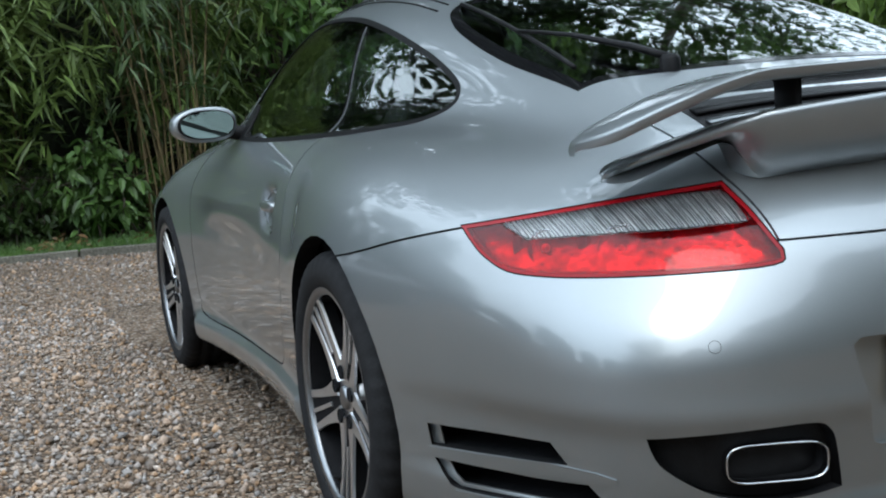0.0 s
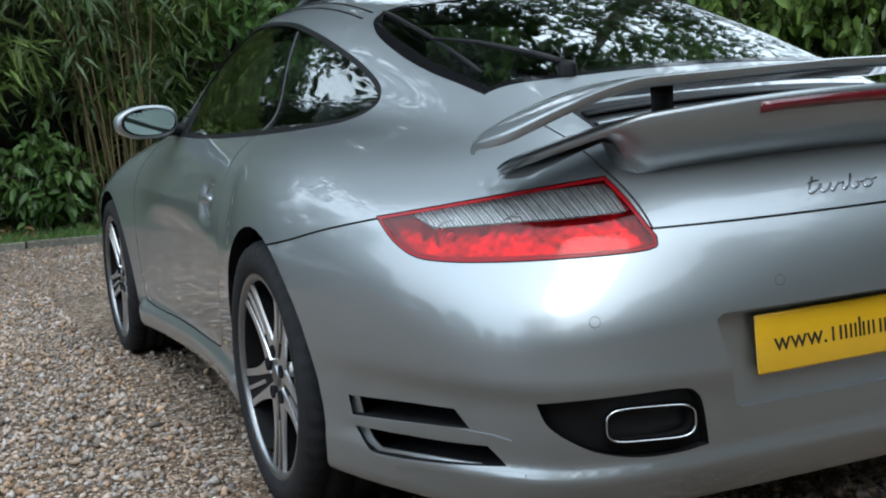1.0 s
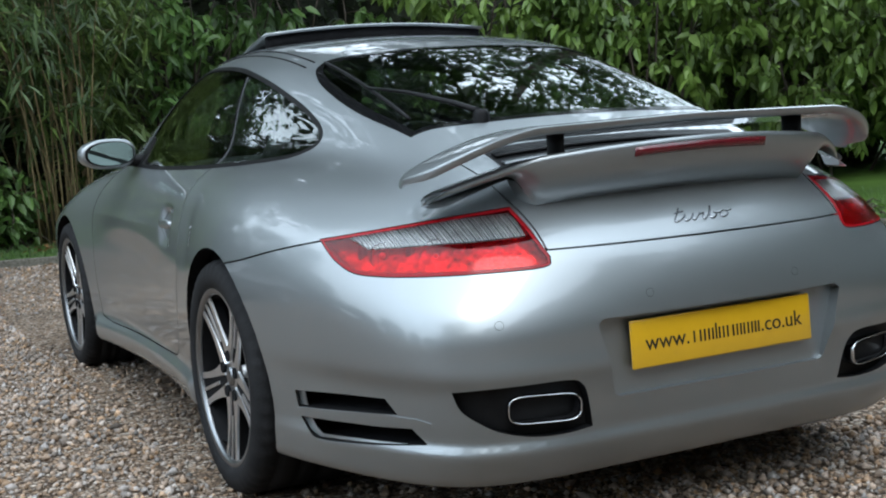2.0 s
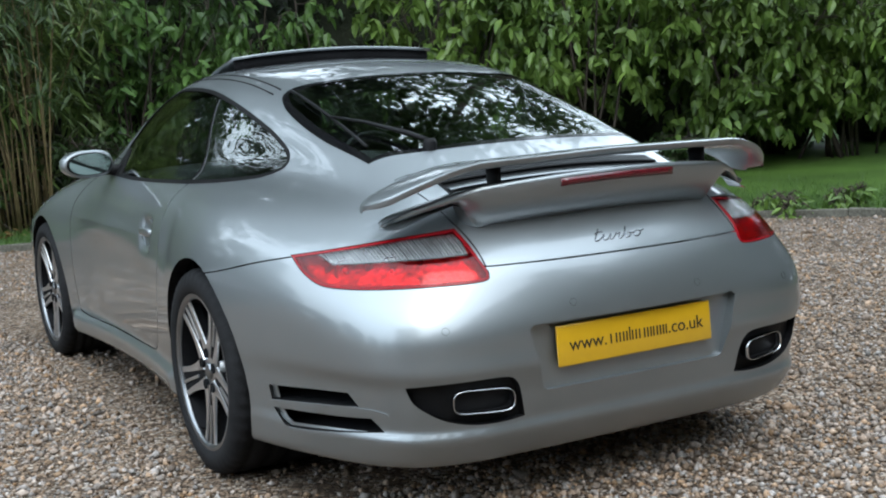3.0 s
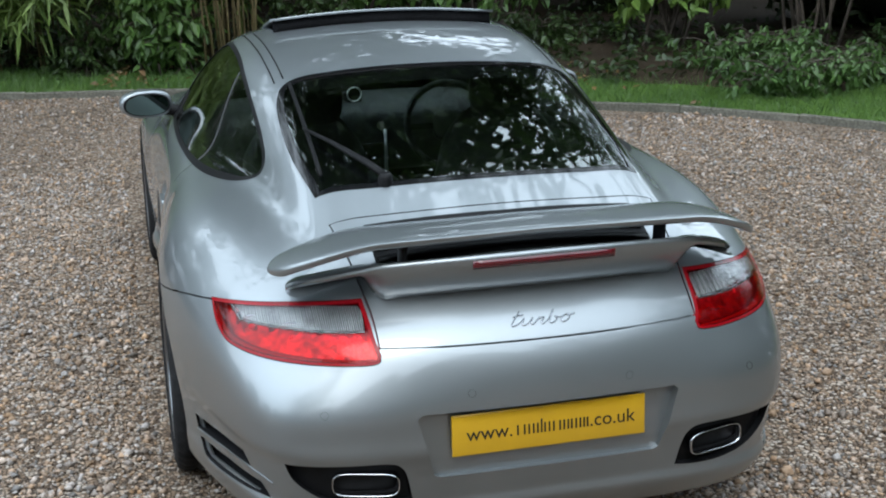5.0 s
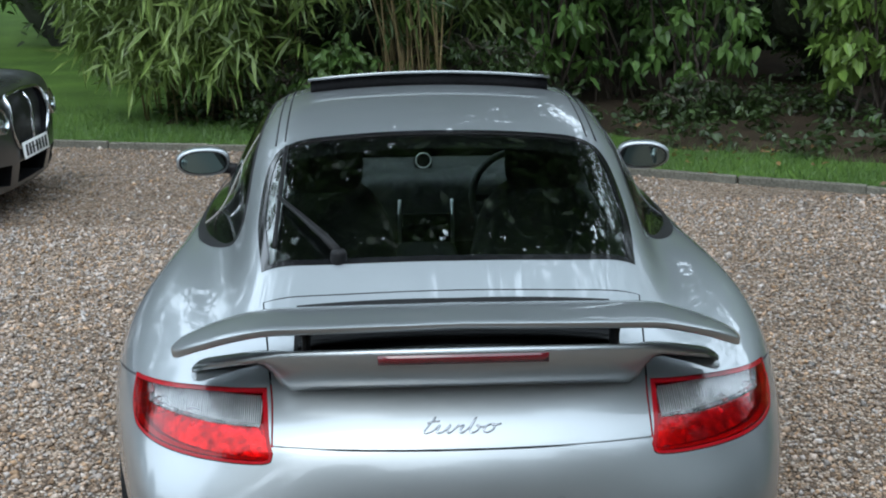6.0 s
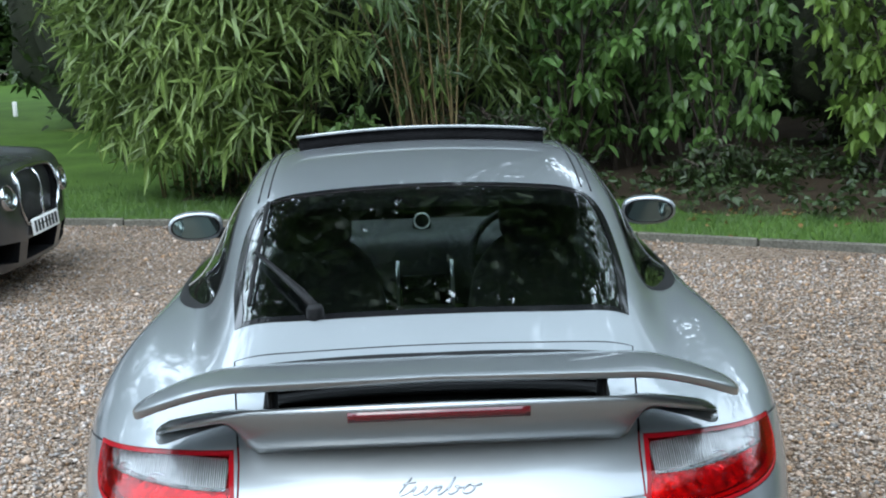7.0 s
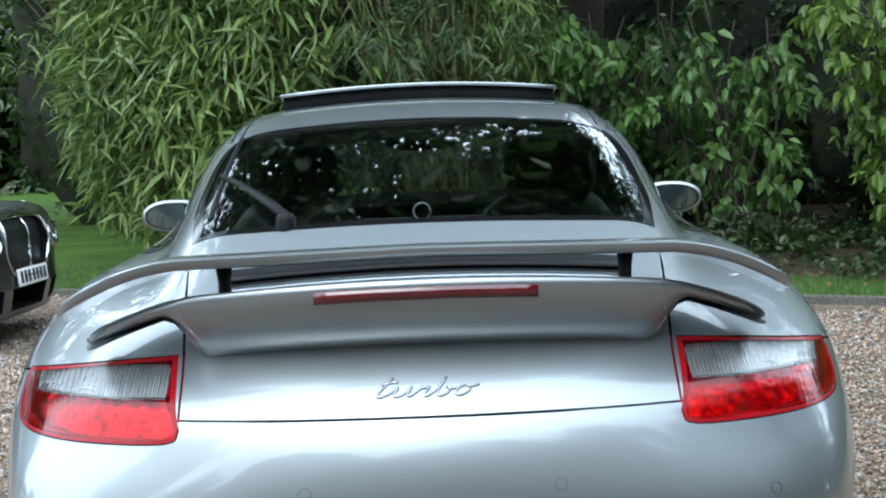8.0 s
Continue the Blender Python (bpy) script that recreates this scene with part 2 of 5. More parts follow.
def part(name, bm, mat, parent=None, label="", smooth=True, sharp=0):
    me = bpy.data.meshes.new(name)
    bm.normal_update()
    if sharp:
        for e in bm.edges:
            e.smooth = len(e.link_faces) != 2 or e.calc_face_angle() < radians(sharp)
    bm.to_mesh(me)
    bm.free()
    for p in me.polygons:
        p.use_smooth = smooth
    me.materials.append(mat)
    ob = new(name, me)
    if parent:
        ob.parent = parent
    if label:
        tagged(ob, label)
    return ob


def thing(name, label, category, group="", at=None):
    ob = tagged(new(name), label, category, group)
    ob.empty_display_size = .1
    if at is not None:
        ob.matrix_world = at
    return ob


def bevel_box(bm, size, m=None, r=.01, seg=2):
    made = bmesh.ops.create_cube(bm, size=1, matrix=(m or Matrix()) @ Matrix.Diagonal((*size, 1)))
    es = {e for v in made["verts"] for e in v.link_edges}
    if r:
        bmesh.ops.bevel(bm, geom=list(es), offset=r, segments=seg, affect="EDGES", profile=.5)
    return bm


def ring(bm, radii, turns=64, axis="X", close=False, m=None):
    """A solid of turning: (distance along the axis, radius) pairs about it."""
    rows = []
    for along, r in radii:
        row = []
        for i in range(turns):
            t = 2 * math.pi * i / turns
            p = {"X": (along, r * math.cos(t), r * math.sin(t)), "Z": (r * math.cos(t), r * math.sin(t), along), "Y": (r * math.sin(t), along, r * math.cos(t))}[axis]
            row.append(bm.verts.new(m @ Vector(p) if m else p))
        rows.append(row)
    pairs = list(zip(rows, rows[1:])) + ([(rows[-1], rows[0])] if close else [])
    for a, b in pairs:
        for i in range(turns):
            j = (i + 1) % turns
            bm.faces.new((a[i], a[j], b[j], b[i]))
    return rows


def tube(bm, pts, r, sides=8, flat=1.0, closed=False):
    """A rod along points; r one radius or one for each point."""
    pts = [Vector(p) for p in pts]
    rr = r if isinstance(r, (list, tuple)) else [r] * len(pts)
    rows, n = [], len(pts)
    for i, p in enumerate(pts):
        a, b = (pts[i - 1], pts[(i + 1) % n]) if closed else (pts[max(i - 1, 0)], pts[min(i + 1, n - 1)])
        q = (b - a).to_track_quat("Z", "Y").to_matrix()
        rows.append([bm.verts.new(p + q @ Vector((rr[i] * math.cos(2 * math.pi * k / sides), flat * rr[i] * math.sin(2 * math.pi * k / sides), 0))) for k in range(sides)])
    for a, b in list(zip(rows, rows[1:])) + ([(rows[-1], rows[0])] if closed else []):
        for k in range(sides):
            j = (k + 1) % sides
            bm.faces.new((a[k], a[j], b[j], b[k]))
    if not closed:
        bm.faces.new(rows[0][::-1])
        bm.faces.new(rows[-1])
    return bm

# ---- coachwork: a smooth solid given by profile curves, meshed on a grid ----
def spline(knots):
    """Natural cubic spline through (position, value) pairs, held level outside them."""
    k = np.array(knots, float)
    x, v = k[:, 0], k[:, 1]
    n, h = len(x), np.diff(x)
    m, r = np.eye(n), np.zeros(n)
    for i in range(1, n - 1):
        m[i, i - 1:i + 2] = h[i - 1], 2 * (h[i - 1] + h[i]), h[i]
        r[i] = 6 * ((v[i + 1] - v[i]) / h[i] - (v[i] - v[i - 1]) / h[i - 1])
    s = np.linalg.solve(m, r)

    def at(q):
        q = np.clip(q, x[0], x[-1])
        i = np.clip(np.searchsorted(x, q, side="right") - 1, 0, n - 2)
        a, b = x[i + 1] - q, q - x[i]
        return (s[i] * a**3 + s[i + 1] * b**3) / (6 * h[i]) + (v[i] / h[i] - s[i] * h[i] / 6) * a + (v[i + 1] / h[i] - s[i + 1] * h[i] / 6) * b
    return at


def smax(a, b, r):
    d = np.maximum(r - np.abs(a - b), 0) / r
    return np.maximum(a, b) + d * d * d * r / 6


def smin(a, b, r):
    return -smax(-a, -b, r)


HALF_WIDTH = spline([(-1.3, .78), (-.9, .769), (-.5, .861), (-.1, .930), (.3, .905), (.75, .868), (1.25, .848), (1.75, .853), (2.3, .884), (2.8, .85), (3.4, .74)])
TUCK_UP = spline([(-1.0, .27), (-.5, .95), (0, .95), (.5, .62), (1.2, .5), (2.0, .7), (3.0, 1.0)])
TUCK_LOW = spline([(-1.0, .55), (-.3, .18), (.5, .32), (1.2, .36), (2.3, .18), (3.2, .4)])
HAUNCH = spline([(-1.2, .72), (-.95, .795), (-.75, .838), (-.5, .868), (-.2, .897), (.15, .915), (.6, .925), (1.0, .925), (1.5, .915), (2.0, .89), (2.4, .86), (2.9, .76), (3.3, .60)])
TAIL = spline([(0.1, -0.900), (0.18, -0.970), (0.28, -1.034), (0.37, -1.055), (0.42, -1.067), (0.47, -1.062), (0.52, -1.062), (0.57, -1.059), (0.62, -1.052), (0.66, -1.044), (0.7, -1.032), (0.748, -1.012), (0.8, -0.985), (0.87, -0.930), (0.98, -0.770)])
TAIL_BOW = spline([(0.1, 0.080), (0.18, 0.062), (0.28, 0.099), (0.37, 0.162), (0.42, 0.227), (0.47, 0.245), (0.52, 0.250), (0.57, 0.254), (0.62, 0.249), (0.66, 0.239), (0.7, 0.224), (0.748, 0.287), (0.8, 0.420), (0.87, 0.494), (0.98, 0.500)])
NOSE = spline([(.1, 3.22), (.3, 3.36), (.45, 3.37), (.6, 3.25), (.75, 2.9), (.9, 2.3)])
ROOF = spline([(-1.15, .70), (-.9, .815), (-.62, .930), (-.47, .989), (-.1, 1.120), (.25, 1.222), (.6, 1.279), (.9, 1.290), (1.15, 1.262), (1.45, 1.13), (1.8, .94), (2.2, .74)])
CABIN = spline([(-1.1, .40), (-.8, .46), (-.62, .512), (-.47, .545), (-.03, .618), (.4, .695), (.9, .735), (1.4, .735), (1.9, .69)])


def coach(x, y, z):
    """Signed field of the coupe's painted body: below zero inside."""
    a = np.sqrt(x * x + 1e-6)
    up, low = np.maximum(z - .55, 0), np.maximum(.55 - z, 0)
    side = a - (HALF_WIDTH(y) - TUCK_UP(y) * up * up - TUCK_LOW(y) * low * low)
    side = side + .008 * np.exp(-((y - .35) / .075)**2 - ((z - .72) / .11)**2)  # valley ahead of the rear wing
    side = side + .027 * np.exp(-((y - .655) / .062)**4 - ((z - .708) / .052)**4)  # bowl behind the door handle
    side = side - .035 / (1 + np.exp((z - .262) / .010)) * np.clip((y - .30) / .1, 0, 1) * np.clip((2.0 - y) / .1, 0, 1)  # sill
    top = z - (HAUNCH(y) - .10 * np.maximum(a - .45, 0)**2)
    tail = TAIL(z) + TAIL_BOW(z) * (1 - .59 / (1 + np.exp((z - .6) / .034))) * a * a - y  # flatter across the bumper than between the lamps
    nose = y - NOSE(z) + .35 * a * a
    wall = smax(side, smax(tail, nose, .1), .40 + .265 / (1 + np.exp((.661 - z) / .032)))
    behind = np.clip((-.30 - y) / .35, 0, 1)
    wall = wall + behind * (.016 / (1 + np.exp((z - .425) / .010)) - .019 / (1 + np.exp((z - .275) / .007)) - .003)  # bumper creases
    lower = smax(wall, top, .24)
    lower = smax(lower, .17 - z, .05)
    lean = np.maximum(z - .9, -.2)
    glass = a - (CABIN(y) - .44 * lean - .35 * lean * np.abs(lean))
    roof = (z - (ROOF(y) - .13 * a * a)) * .9
    upper = smax(smax(glass, roof, .16), np.maximum(np.maximum(tail + .10, .66 - z), y - 2.25), .08)
    return smin(lower, upper, .11)


def cabin_room(x, y, z):
    """The hollow of the cabin inside the coachwork."""
    return smax(coach(x, y, z) + .045, np.maximum(np.maximum(.34 - z, -.60 - y), y - 2.0), .03)


def gradient(field, p, e=.002):
    g = np.empty_like(p)
    for i in range(3):
        d = np.zeros(3)
        d[i] = e
        g[:, i] = (field(*(p + d).T) - field(*(p - d).T)) / (2 * e)
    return g


def settle(field, p, rounds=6):
    for _ in range(rounds):
        g = gradient(field, p)
        step = field(*p.T)[:, None] * g / np.maximum((g * g).sum(1), .05)[:, None]
        p = p - np.clip(step, -.012, .012)
    return p


def surface(field, xs, ys, zs, even=True):
    """Vertices and quads of the field's zero surface on a grid (one vertex in each crossed cell)."""
    if even:
        half = xs[xs > 0]
        g = field(*np.meshgrid(half, ys, zs, indexing="ij"))
        v = np.concatenate([g[::-1], g])
        xs = np.concatenate([-half[::-1], half])
    else:
        v = field(*np.meshgrid(xs, ys, zs, indexing="ij"))
    axes, inside = (xs, ys, zs), v < 0
    cells = tuple(n - 1 for n in v.shape)
    total, count = np.zeros(cells + (3,)), np.zeros(cells)
    for d in range(3):
        lo = [slice(None)] * 3
        hi = [slice(None)] * 3
        lo[d], hi[d] = slice(None, -1), slice(1, None)
        lo, hi = tuple(lo), tuple(hi)
        idx = np.argwhere(inside[lo] != inside[hi])
        i0 = tuple(idx.T)
        j = idx.copy()
        j[:, d] += 1
        v0, v1 = v[i0], v[tuple(j.T)]
        w = v0 / (v0 - v1)
        pts = np.stack([axes[k][idx[:, k]] for k in range(3)], 1)
        pts[:, d] += w * (axes[d][j[:, d]] - axes[d][idx[:, d]])
        e, f = [k for k in range(3) if k != d]
        for de in (0, -1):
            for df in (0, -1):
                q = idx.copy()
                q[:, e] += de
                q[:, f] += df
                ok = ((q >= 0) & (q < np.array(cells))).all(1)
                np.add.at(total, tuple(q[ok].T), pts[ok])
                np.add.at(count, tuple(q[ok].T), 1)
    used = np.argwhere(count > 0)
    number = -np.ones(cells, int)
    number[tuple(used.T)] = np.arange(len(used))
    verts = total[tuple(used.T)] / count[tuple(used.T)][:, None]
    faces = []
    for d in range(3):
        lo = [slice(None)] * 3
        hi = [slice(None)] * 3
        lo[d], hi[d] = slice(None, -1), slice(1, None)
        s0, s1 = inside[tuple(lo)], inside[tuple(hi)]
        e, f = (d + 1) % 3, (d + 2) % 3
        for flip, mask in ((False, s0 & ~s1), (True, ~s0 & s1)):
            idx = np.argwhere(mask)
            ok = (idx[:, e] > 0) & (idx[:, f] > 0) & (idx[:, e] < cells[e]) & (idx[:, f] < cells[f])
            idx = idx[ok]
            quad = []
            for de, df in ((-1, -1), (0, -1), (0, 0), (-1, 0)):
                q = idx.copy()
                q[:, e] += de
                q[:, f] += df
                quad.append(number[tuple(q.T)])
            quad = np.stack(quad, 1)
            faces.append(quad[:, ::-1] if flip else quad)
    return verts, np.concatenate(faces)


# ---- ground, kerb and planting ----
KERB_LINE = [(-16, 10.4), (-8, 9.0), (-5, 8.3), (-3.3, 7.85), (-1.7, 7.42), (-.4, 7.15), (1, 6.45), (1.9, 5.83), (2.7, 5.38), (3.5, 4.85), (4.4, 3.8), (5.05, 3.05), (5.45, 2.2), (5.75, .4), (5.9, -3), (5.6, -8)]


def kerb_curve(step=.05):
    k = np.array(KERB_LINE, float)
    s = np.concatenate([[0], np.cumsum(np.linalg.norm(np.diff(k, axis=0), axis=1))])
    fx, fy = spline(np.stack([s, k[:, 0]], 1)), spline(np.stack([s, k[:, 1]], 1))
    q = np.arange(0, s[-1], step)
    return np.stack([fx(q), fy(q)], 1)


def kerb_side(x, y, line=kerb_curve(.1)):
    """Metres beyond the kerb (over zero: on the garden's side)."""
    d = np.stack([np.ravel(x), np.ravel(y)], 1)
    out = np.empty(len(d))
    for i in range(0, len(d), 20000):
        b = d[i:i + 20000]
        r = b[:, None, :] - line[None]
        k = (r * r).sum(2).argmin(1)
        k2 = np.clip(k, 1, len(line) - 2)
        t = line[k2 + 1] - line[k2 - 1]
        v = b - line[k]
        out[i:i + 20000] = (t[:, 0] * v[:, 1] - t[:, 1] * v[:, 0]) / np.linalg.norm(t, axis=1)
    return out


def sheet(name, us, vs, fn, mat, label, kind="structure"):
    u, v = np.meshgrid(us, vs, indexing="ij")
    p = np.stack(fn(u, v), -1).reshape(-1, 3)
    n, m = len(us), len(vs)
    i = np.arange(n * m).reshape(n, m)
    f = np.stack([i[:-1, :-1], i[1:, :-1], i[1:, 1:], i[:-1, 1:]], -1).reshape(-1, 4)
    ob = mesh_object(name, p, f, mat)
    return tagged(ob, label, kind=kind)


line = kerb_curve(.25)
grid = np.concatenate([-np.geomspace(14, 900, 14)[::-1], np.arange(-13.5, 13.6, .45), np.geomspace(14, 900, 14)])
sheet("ground", grid, grid, lambda u, v: (u, v, -.06 + 0 * u), SOIL, "bare brown earth and leaf litter reaching to the horizon")
inward = np.array([np.append(p * 1.0, 0) for p in line])
middle = np.array((-2.0, -3.0))
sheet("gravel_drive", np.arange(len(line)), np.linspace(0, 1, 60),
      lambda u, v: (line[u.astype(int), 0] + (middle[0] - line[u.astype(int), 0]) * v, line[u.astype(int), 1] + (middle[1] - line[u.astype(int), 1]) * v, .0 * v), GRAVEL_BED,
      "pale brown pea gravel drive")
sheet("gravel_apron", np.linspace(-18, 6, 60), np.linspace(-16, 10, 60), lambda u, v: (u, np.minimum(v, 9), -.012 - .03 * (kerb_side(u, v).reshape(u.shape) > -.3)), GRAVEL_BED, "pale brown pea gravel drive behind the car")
nrm = np.gradient(line, axis=0)
nrm = np.stack([-nrm[:, 1], nrm[:, 0]], 1) / np.linalg.norm(nrm, axis=1)[:, None]
widths = np.array([.055, .3, .7, 1.3, 2.2, 3.5, 6, 10, 18, 40, 120])


def lawn_at(u, v):
    i = u.astype(int)
    x, y = line[i, 0] + nrm[i, 0] * v, line[i, 1] + nrm[i, 1] * v
    return x, y, .035 + .02 * np.sin(x * 1.3) * np.sin(y * 1.1) * np.minimum(v, 1) + .012 * np.minimum(v, 20)


sheet("lawn", np.arange(len(line)), widths, lawn_at, GRASS, "mown green lawn behind the kerb")


def kerb_stones():
    k = tagged(new("kerb"), "low weathered concrete edging kerb along gravel", kind="structure")
    fine = kerb_curve(.02)
    rest = np.concatenate([[0], np.cumsum(np.linalg.norm(np.diff(fine, axis=0), axis=1))])
    bm = bevel_box(bmesh.new(), (.905, .05, .17), r=.008, seg=1)
    me = bpy.data.meshes.new("kerb_stone")
    bm.to_mesh(me)
    bm.free()
    me.materials.append(KERB)
    rnd = random.Random(4)
    for d in np.arange(.46, rest[-1] - .5, .915):
        i, j = np.searchsorted(rest, d - .4), np.searchsorted(rest, d + .4)
        a, b = fine[i], fine[min(j, len(fine) - 1)]
        ob = new("kerb_stone", me)
        c = (a + b) / 2
        ob.matrix_world = pose(c[0], c[1], -.025 + rnd.uniform(-.006, .006), rnd.uniform(-2, 2), rnd.uniform(-.4, .4), math.degrees(math.atan2(b[1] - a[1], b[0] - a[0])))
        ob.parent = k


kerb_stones()
# the bed of bare litter under the shrubs
bed = [i for i, p in enumerate(line) if -2.7 < p[0] < 4.0 and p[1] > 1.5]


def bed_at(u, v):
    i = np.array(bed)[u.astype(int)]
    w = np.maximum(v + .18 * np.sin(u * .9) + .1 * np.sin(u * 2.3), .5)
    x, y = line[i, 0] + nrm[i, 0] * w, line[i, 1] + nrm[i, 1] * w
    return x, y, .0 + np.minimum((v - 1) * .25, .07) + .012 * np.minimum(w, 20) + .02 * np.sin(x * 3.1) * np.sin(y * 2.7)


sheet("planting_bed", np.arange(len(bed)), np.array([1.0, 1.12, 1.4, 1.8, 2.4, 3.2, 4.2, 5.5, 7, 9]), bed_at, SOIL, "shaded bed of bare brown earth and dead leaves")


def ground_cover(rng):
    """Patches of low ivy and seedlings over the bed."""
    n = 230
    i = rng.integers(0, len(bed), n)
    w = 1.05 + 3.2 * rng.random(n)**1.4
    p = line[np.array(bed)[i]] + nrm[np.array(bed)[i]] * w[:, None] + rng.normal(0, .1, (n, 2))
    c = np.concatenate([p, (.07 + .012 * w + rng.uniform(0, .12, n))[:, None]], 1)
    n = 170
    x = -1.2 + 4.6 * rng.random(n)**1.8
    j = np.array([int(np.argmin(abs(line[:, 0] - q) + 5 * (line[:, 1] < 2))) for q in x])
    q = line[j] + nrm[j] * rng.uniform(.25, 1.9, n)[:, None] + rng.normal(0, .06, (n, 2))
    down = np.concatenate([q, (.055 + .014 * kerb_side(q[:, 0], q[:, 1]))[:, None]], 1)
    tagged(leaf_cloud("fallen_leaves", down, .06, DEAD_LEAF, None, rng, .0, .6, 2, .02), "brown fallen leaves behind the kerb", kind="stuff")
    tagged(leaf_cloud("ground_ivy", c, .075, DARK_LEAF, None, rng, .1, .6, 26, .085), "low dark ivy and seedlings on the bed", kind="stuff")


def leaf_cloud(name, centres, size, mat, parent, rng, droop=.5, slim=.35, per=1, jitter=.0, label=""):
    """Many small folded leaves, each four corners, about the given places."""
    c = np.repeat(np.asarray(centres, float), per, axis=0)
    n = len(c)
    c = c + rng.normal(0, 1, (n, 3)) * jitter
    az = rng.uniform(0, 2 * np.pi, n)
    dip = rng.normal(-droop, .45, n)
    d = np.stack([np.cos(az) * np.cos(dip), np.sin(az) * np.cos(dip), np.sin(dip)], 1)
    s = np.cross(d, rng.normal(0, .5, (n, 3)) + (0, 0, 1))
    s /= np.linalg.norm(s, axis=1)[:, None]
    up = np.cross(s, d)
    ln = size * rng.uniform(.65, 1.3, n)[:, None]
    w = ln * slim
    tip = c + d * ln - np.array((0, 0, 1)) * ln * .12
    mid = c + d * ln * .45
    if slim < .3:
        v = np.stack([c, mid + s * w / 2 + up * w * .12, tip, mid - s * w / 2 + up * w * .12], 1).reshape(-1, 3)
        f = np.arange(4 * n).reshape(-1, 4)
        f = np.concatenate([f[:, [0, 1, 2]], f[:, [0, 2, 3]]])
    else:  # broad leaves: rounded at the base, drawn out to a tip, hanging a little at the end
        low, high = c + d * ln * .26, c + d * ln * .66 - np.array((0, 0, 1)) * ln * .04
        v = np.stack([c, low + s * w * .46 + up * w * .13, high + s * w * .36 + up * w * .10, tip, high - s * w * .36 + up * w * .10, low - s * w * .46 + up * w * .13], 1).reshape(-1, 3)
        f = np.arange(6 * n).reshape(-1, 6)
        f = np.concatenate([f[:, [0, 1, 2]], f[:, [0, 2, 3]], f[:, [0, 3, 4]], f[:, [0, 4, 5]]])
    return mesh_object(name, v, f, mat, parent, smooth=False, label=label)


def ground_z(x, y):
    d = float(kerb_side(np.array([x]), np.array([y]))[0])
    return .03 + .012 * min(max(d, 0), 20) if d > 0 else 0.0


def bamboo(name, places, label, rng, height=3.6, leaves=9000):
    """A clump of canes that lean outwards, under a rounded coat of drooping leaf sprays."""
    x0, y0 = -.72, 9.1
    clump = thing(name, label, "bamboo")
    bm = bmesh.new()
    sprays = []
    for x, y in places:
        h = height * rng.uniform(.6, 1.1)
        lean = np.array(((x - x0) * .55, (y - y0) * .5 - .25)) + rng.normal(0, .30, 2) - ((.75, .1) if x > -.8 else (0, 0))
        g = ground_z(x, y) - .03
        pts = [(x + lean[0] * t**1.8, y + lean[1] * t**1.8, g + h * t) for t in np.linspace(0, 1, 7)]
        tube(bm, pts, [.011 * (1 - .75 * t) for t in np.linspace(0, 1, 7)], 5)
        for t in rng.uniform(.38 if x > -.8 else .2, 1, 3 if x > -.8 else 9):
            k = np.array([x + lean[0] * t**1.8, y + lean[1] * t**1.8, g + h * t])
            az = rng.uniform(0, 6.28)
            out = rng.uniform(.08, .5)
            tip = k + (math.cos(az) * out, math.sin(az) * out - .08, rng.uniform(-.12, .12))
            if rng.random() < .5:
                tube(bm, [k, (k + tip) / 2 + (0, 0, .03), tip], [.003, .0025, .0015], 3)
            sprays += [k + (tip - k) * s for s in (.6, 1.0)]
    part("cane_stand", bm, CANE, clump)
    per = max(1, leaves // 3 // len(sprays))
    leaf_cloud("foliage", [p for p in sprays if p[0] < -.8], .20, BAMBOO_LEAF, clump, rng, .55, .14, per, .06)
    # right-hand canes carry the copy darkened for shade
    leaf_cloud("young_foliage", [p for p in sprays if p[0] >= -.8], .19, SHADED_BAMBOO, clump, rng, .6, .15, per, .06, "bamboo leaves with the canopy's shade put into their green")
    # the outer coat, thick at the sides and ragged below
    n = 2600
    az = rng.uniform(math.radians(150), math.radians(395), n)
    up = rng.uniform(.0, 1, n)**.8
    low = .42 + .35 * rng.random(n) + .22 * np.exp(-((az - math.radians(285)) / .55)**2)
    z = low + (height - low) * up
    swell = np.sqrt(np.clip(1 - ((z - 1.9) / 2.6)**2, .1, 1)) * rng.uniform(.78, 1.06, n)
    coat = np.stack([x0 - .25 + np.cos(az) * 2.15 * swell, y0 + np.sin(az) * 1.25 * swell, z], 1)
    k = np.clip((z - 1.25) / .9, 0, 1)
    open_side = np.clip((coat[:, 0] - (x0 - .95)) / .9, 0, 1)
    coat = coat[rng.random(n) < (1 - .72 * open_side) * (.35 + .65 * np.maximum(k, open_side < .2))]
    lines = bmesh.new()
    for c in coat[::3]:
        inner = np.array((x0 + (c[0] - x0) * .7, y0 + (c[1] - y0) * .6, c[2] - .22))
        tube(lines, [inner, (inner + c) / 2 + (0, 0, .05), c], [.003, .0025, .0012], 3)
    tagged(part("twig_spray", lines, CANE, clump), kind="stuff")
    leaf_cloud("outer_foliage", coat, .25, BAMBOO_LEAF, clump, rng, .62, .15, max(1, leaves // len(coat)), .085)
    return clump


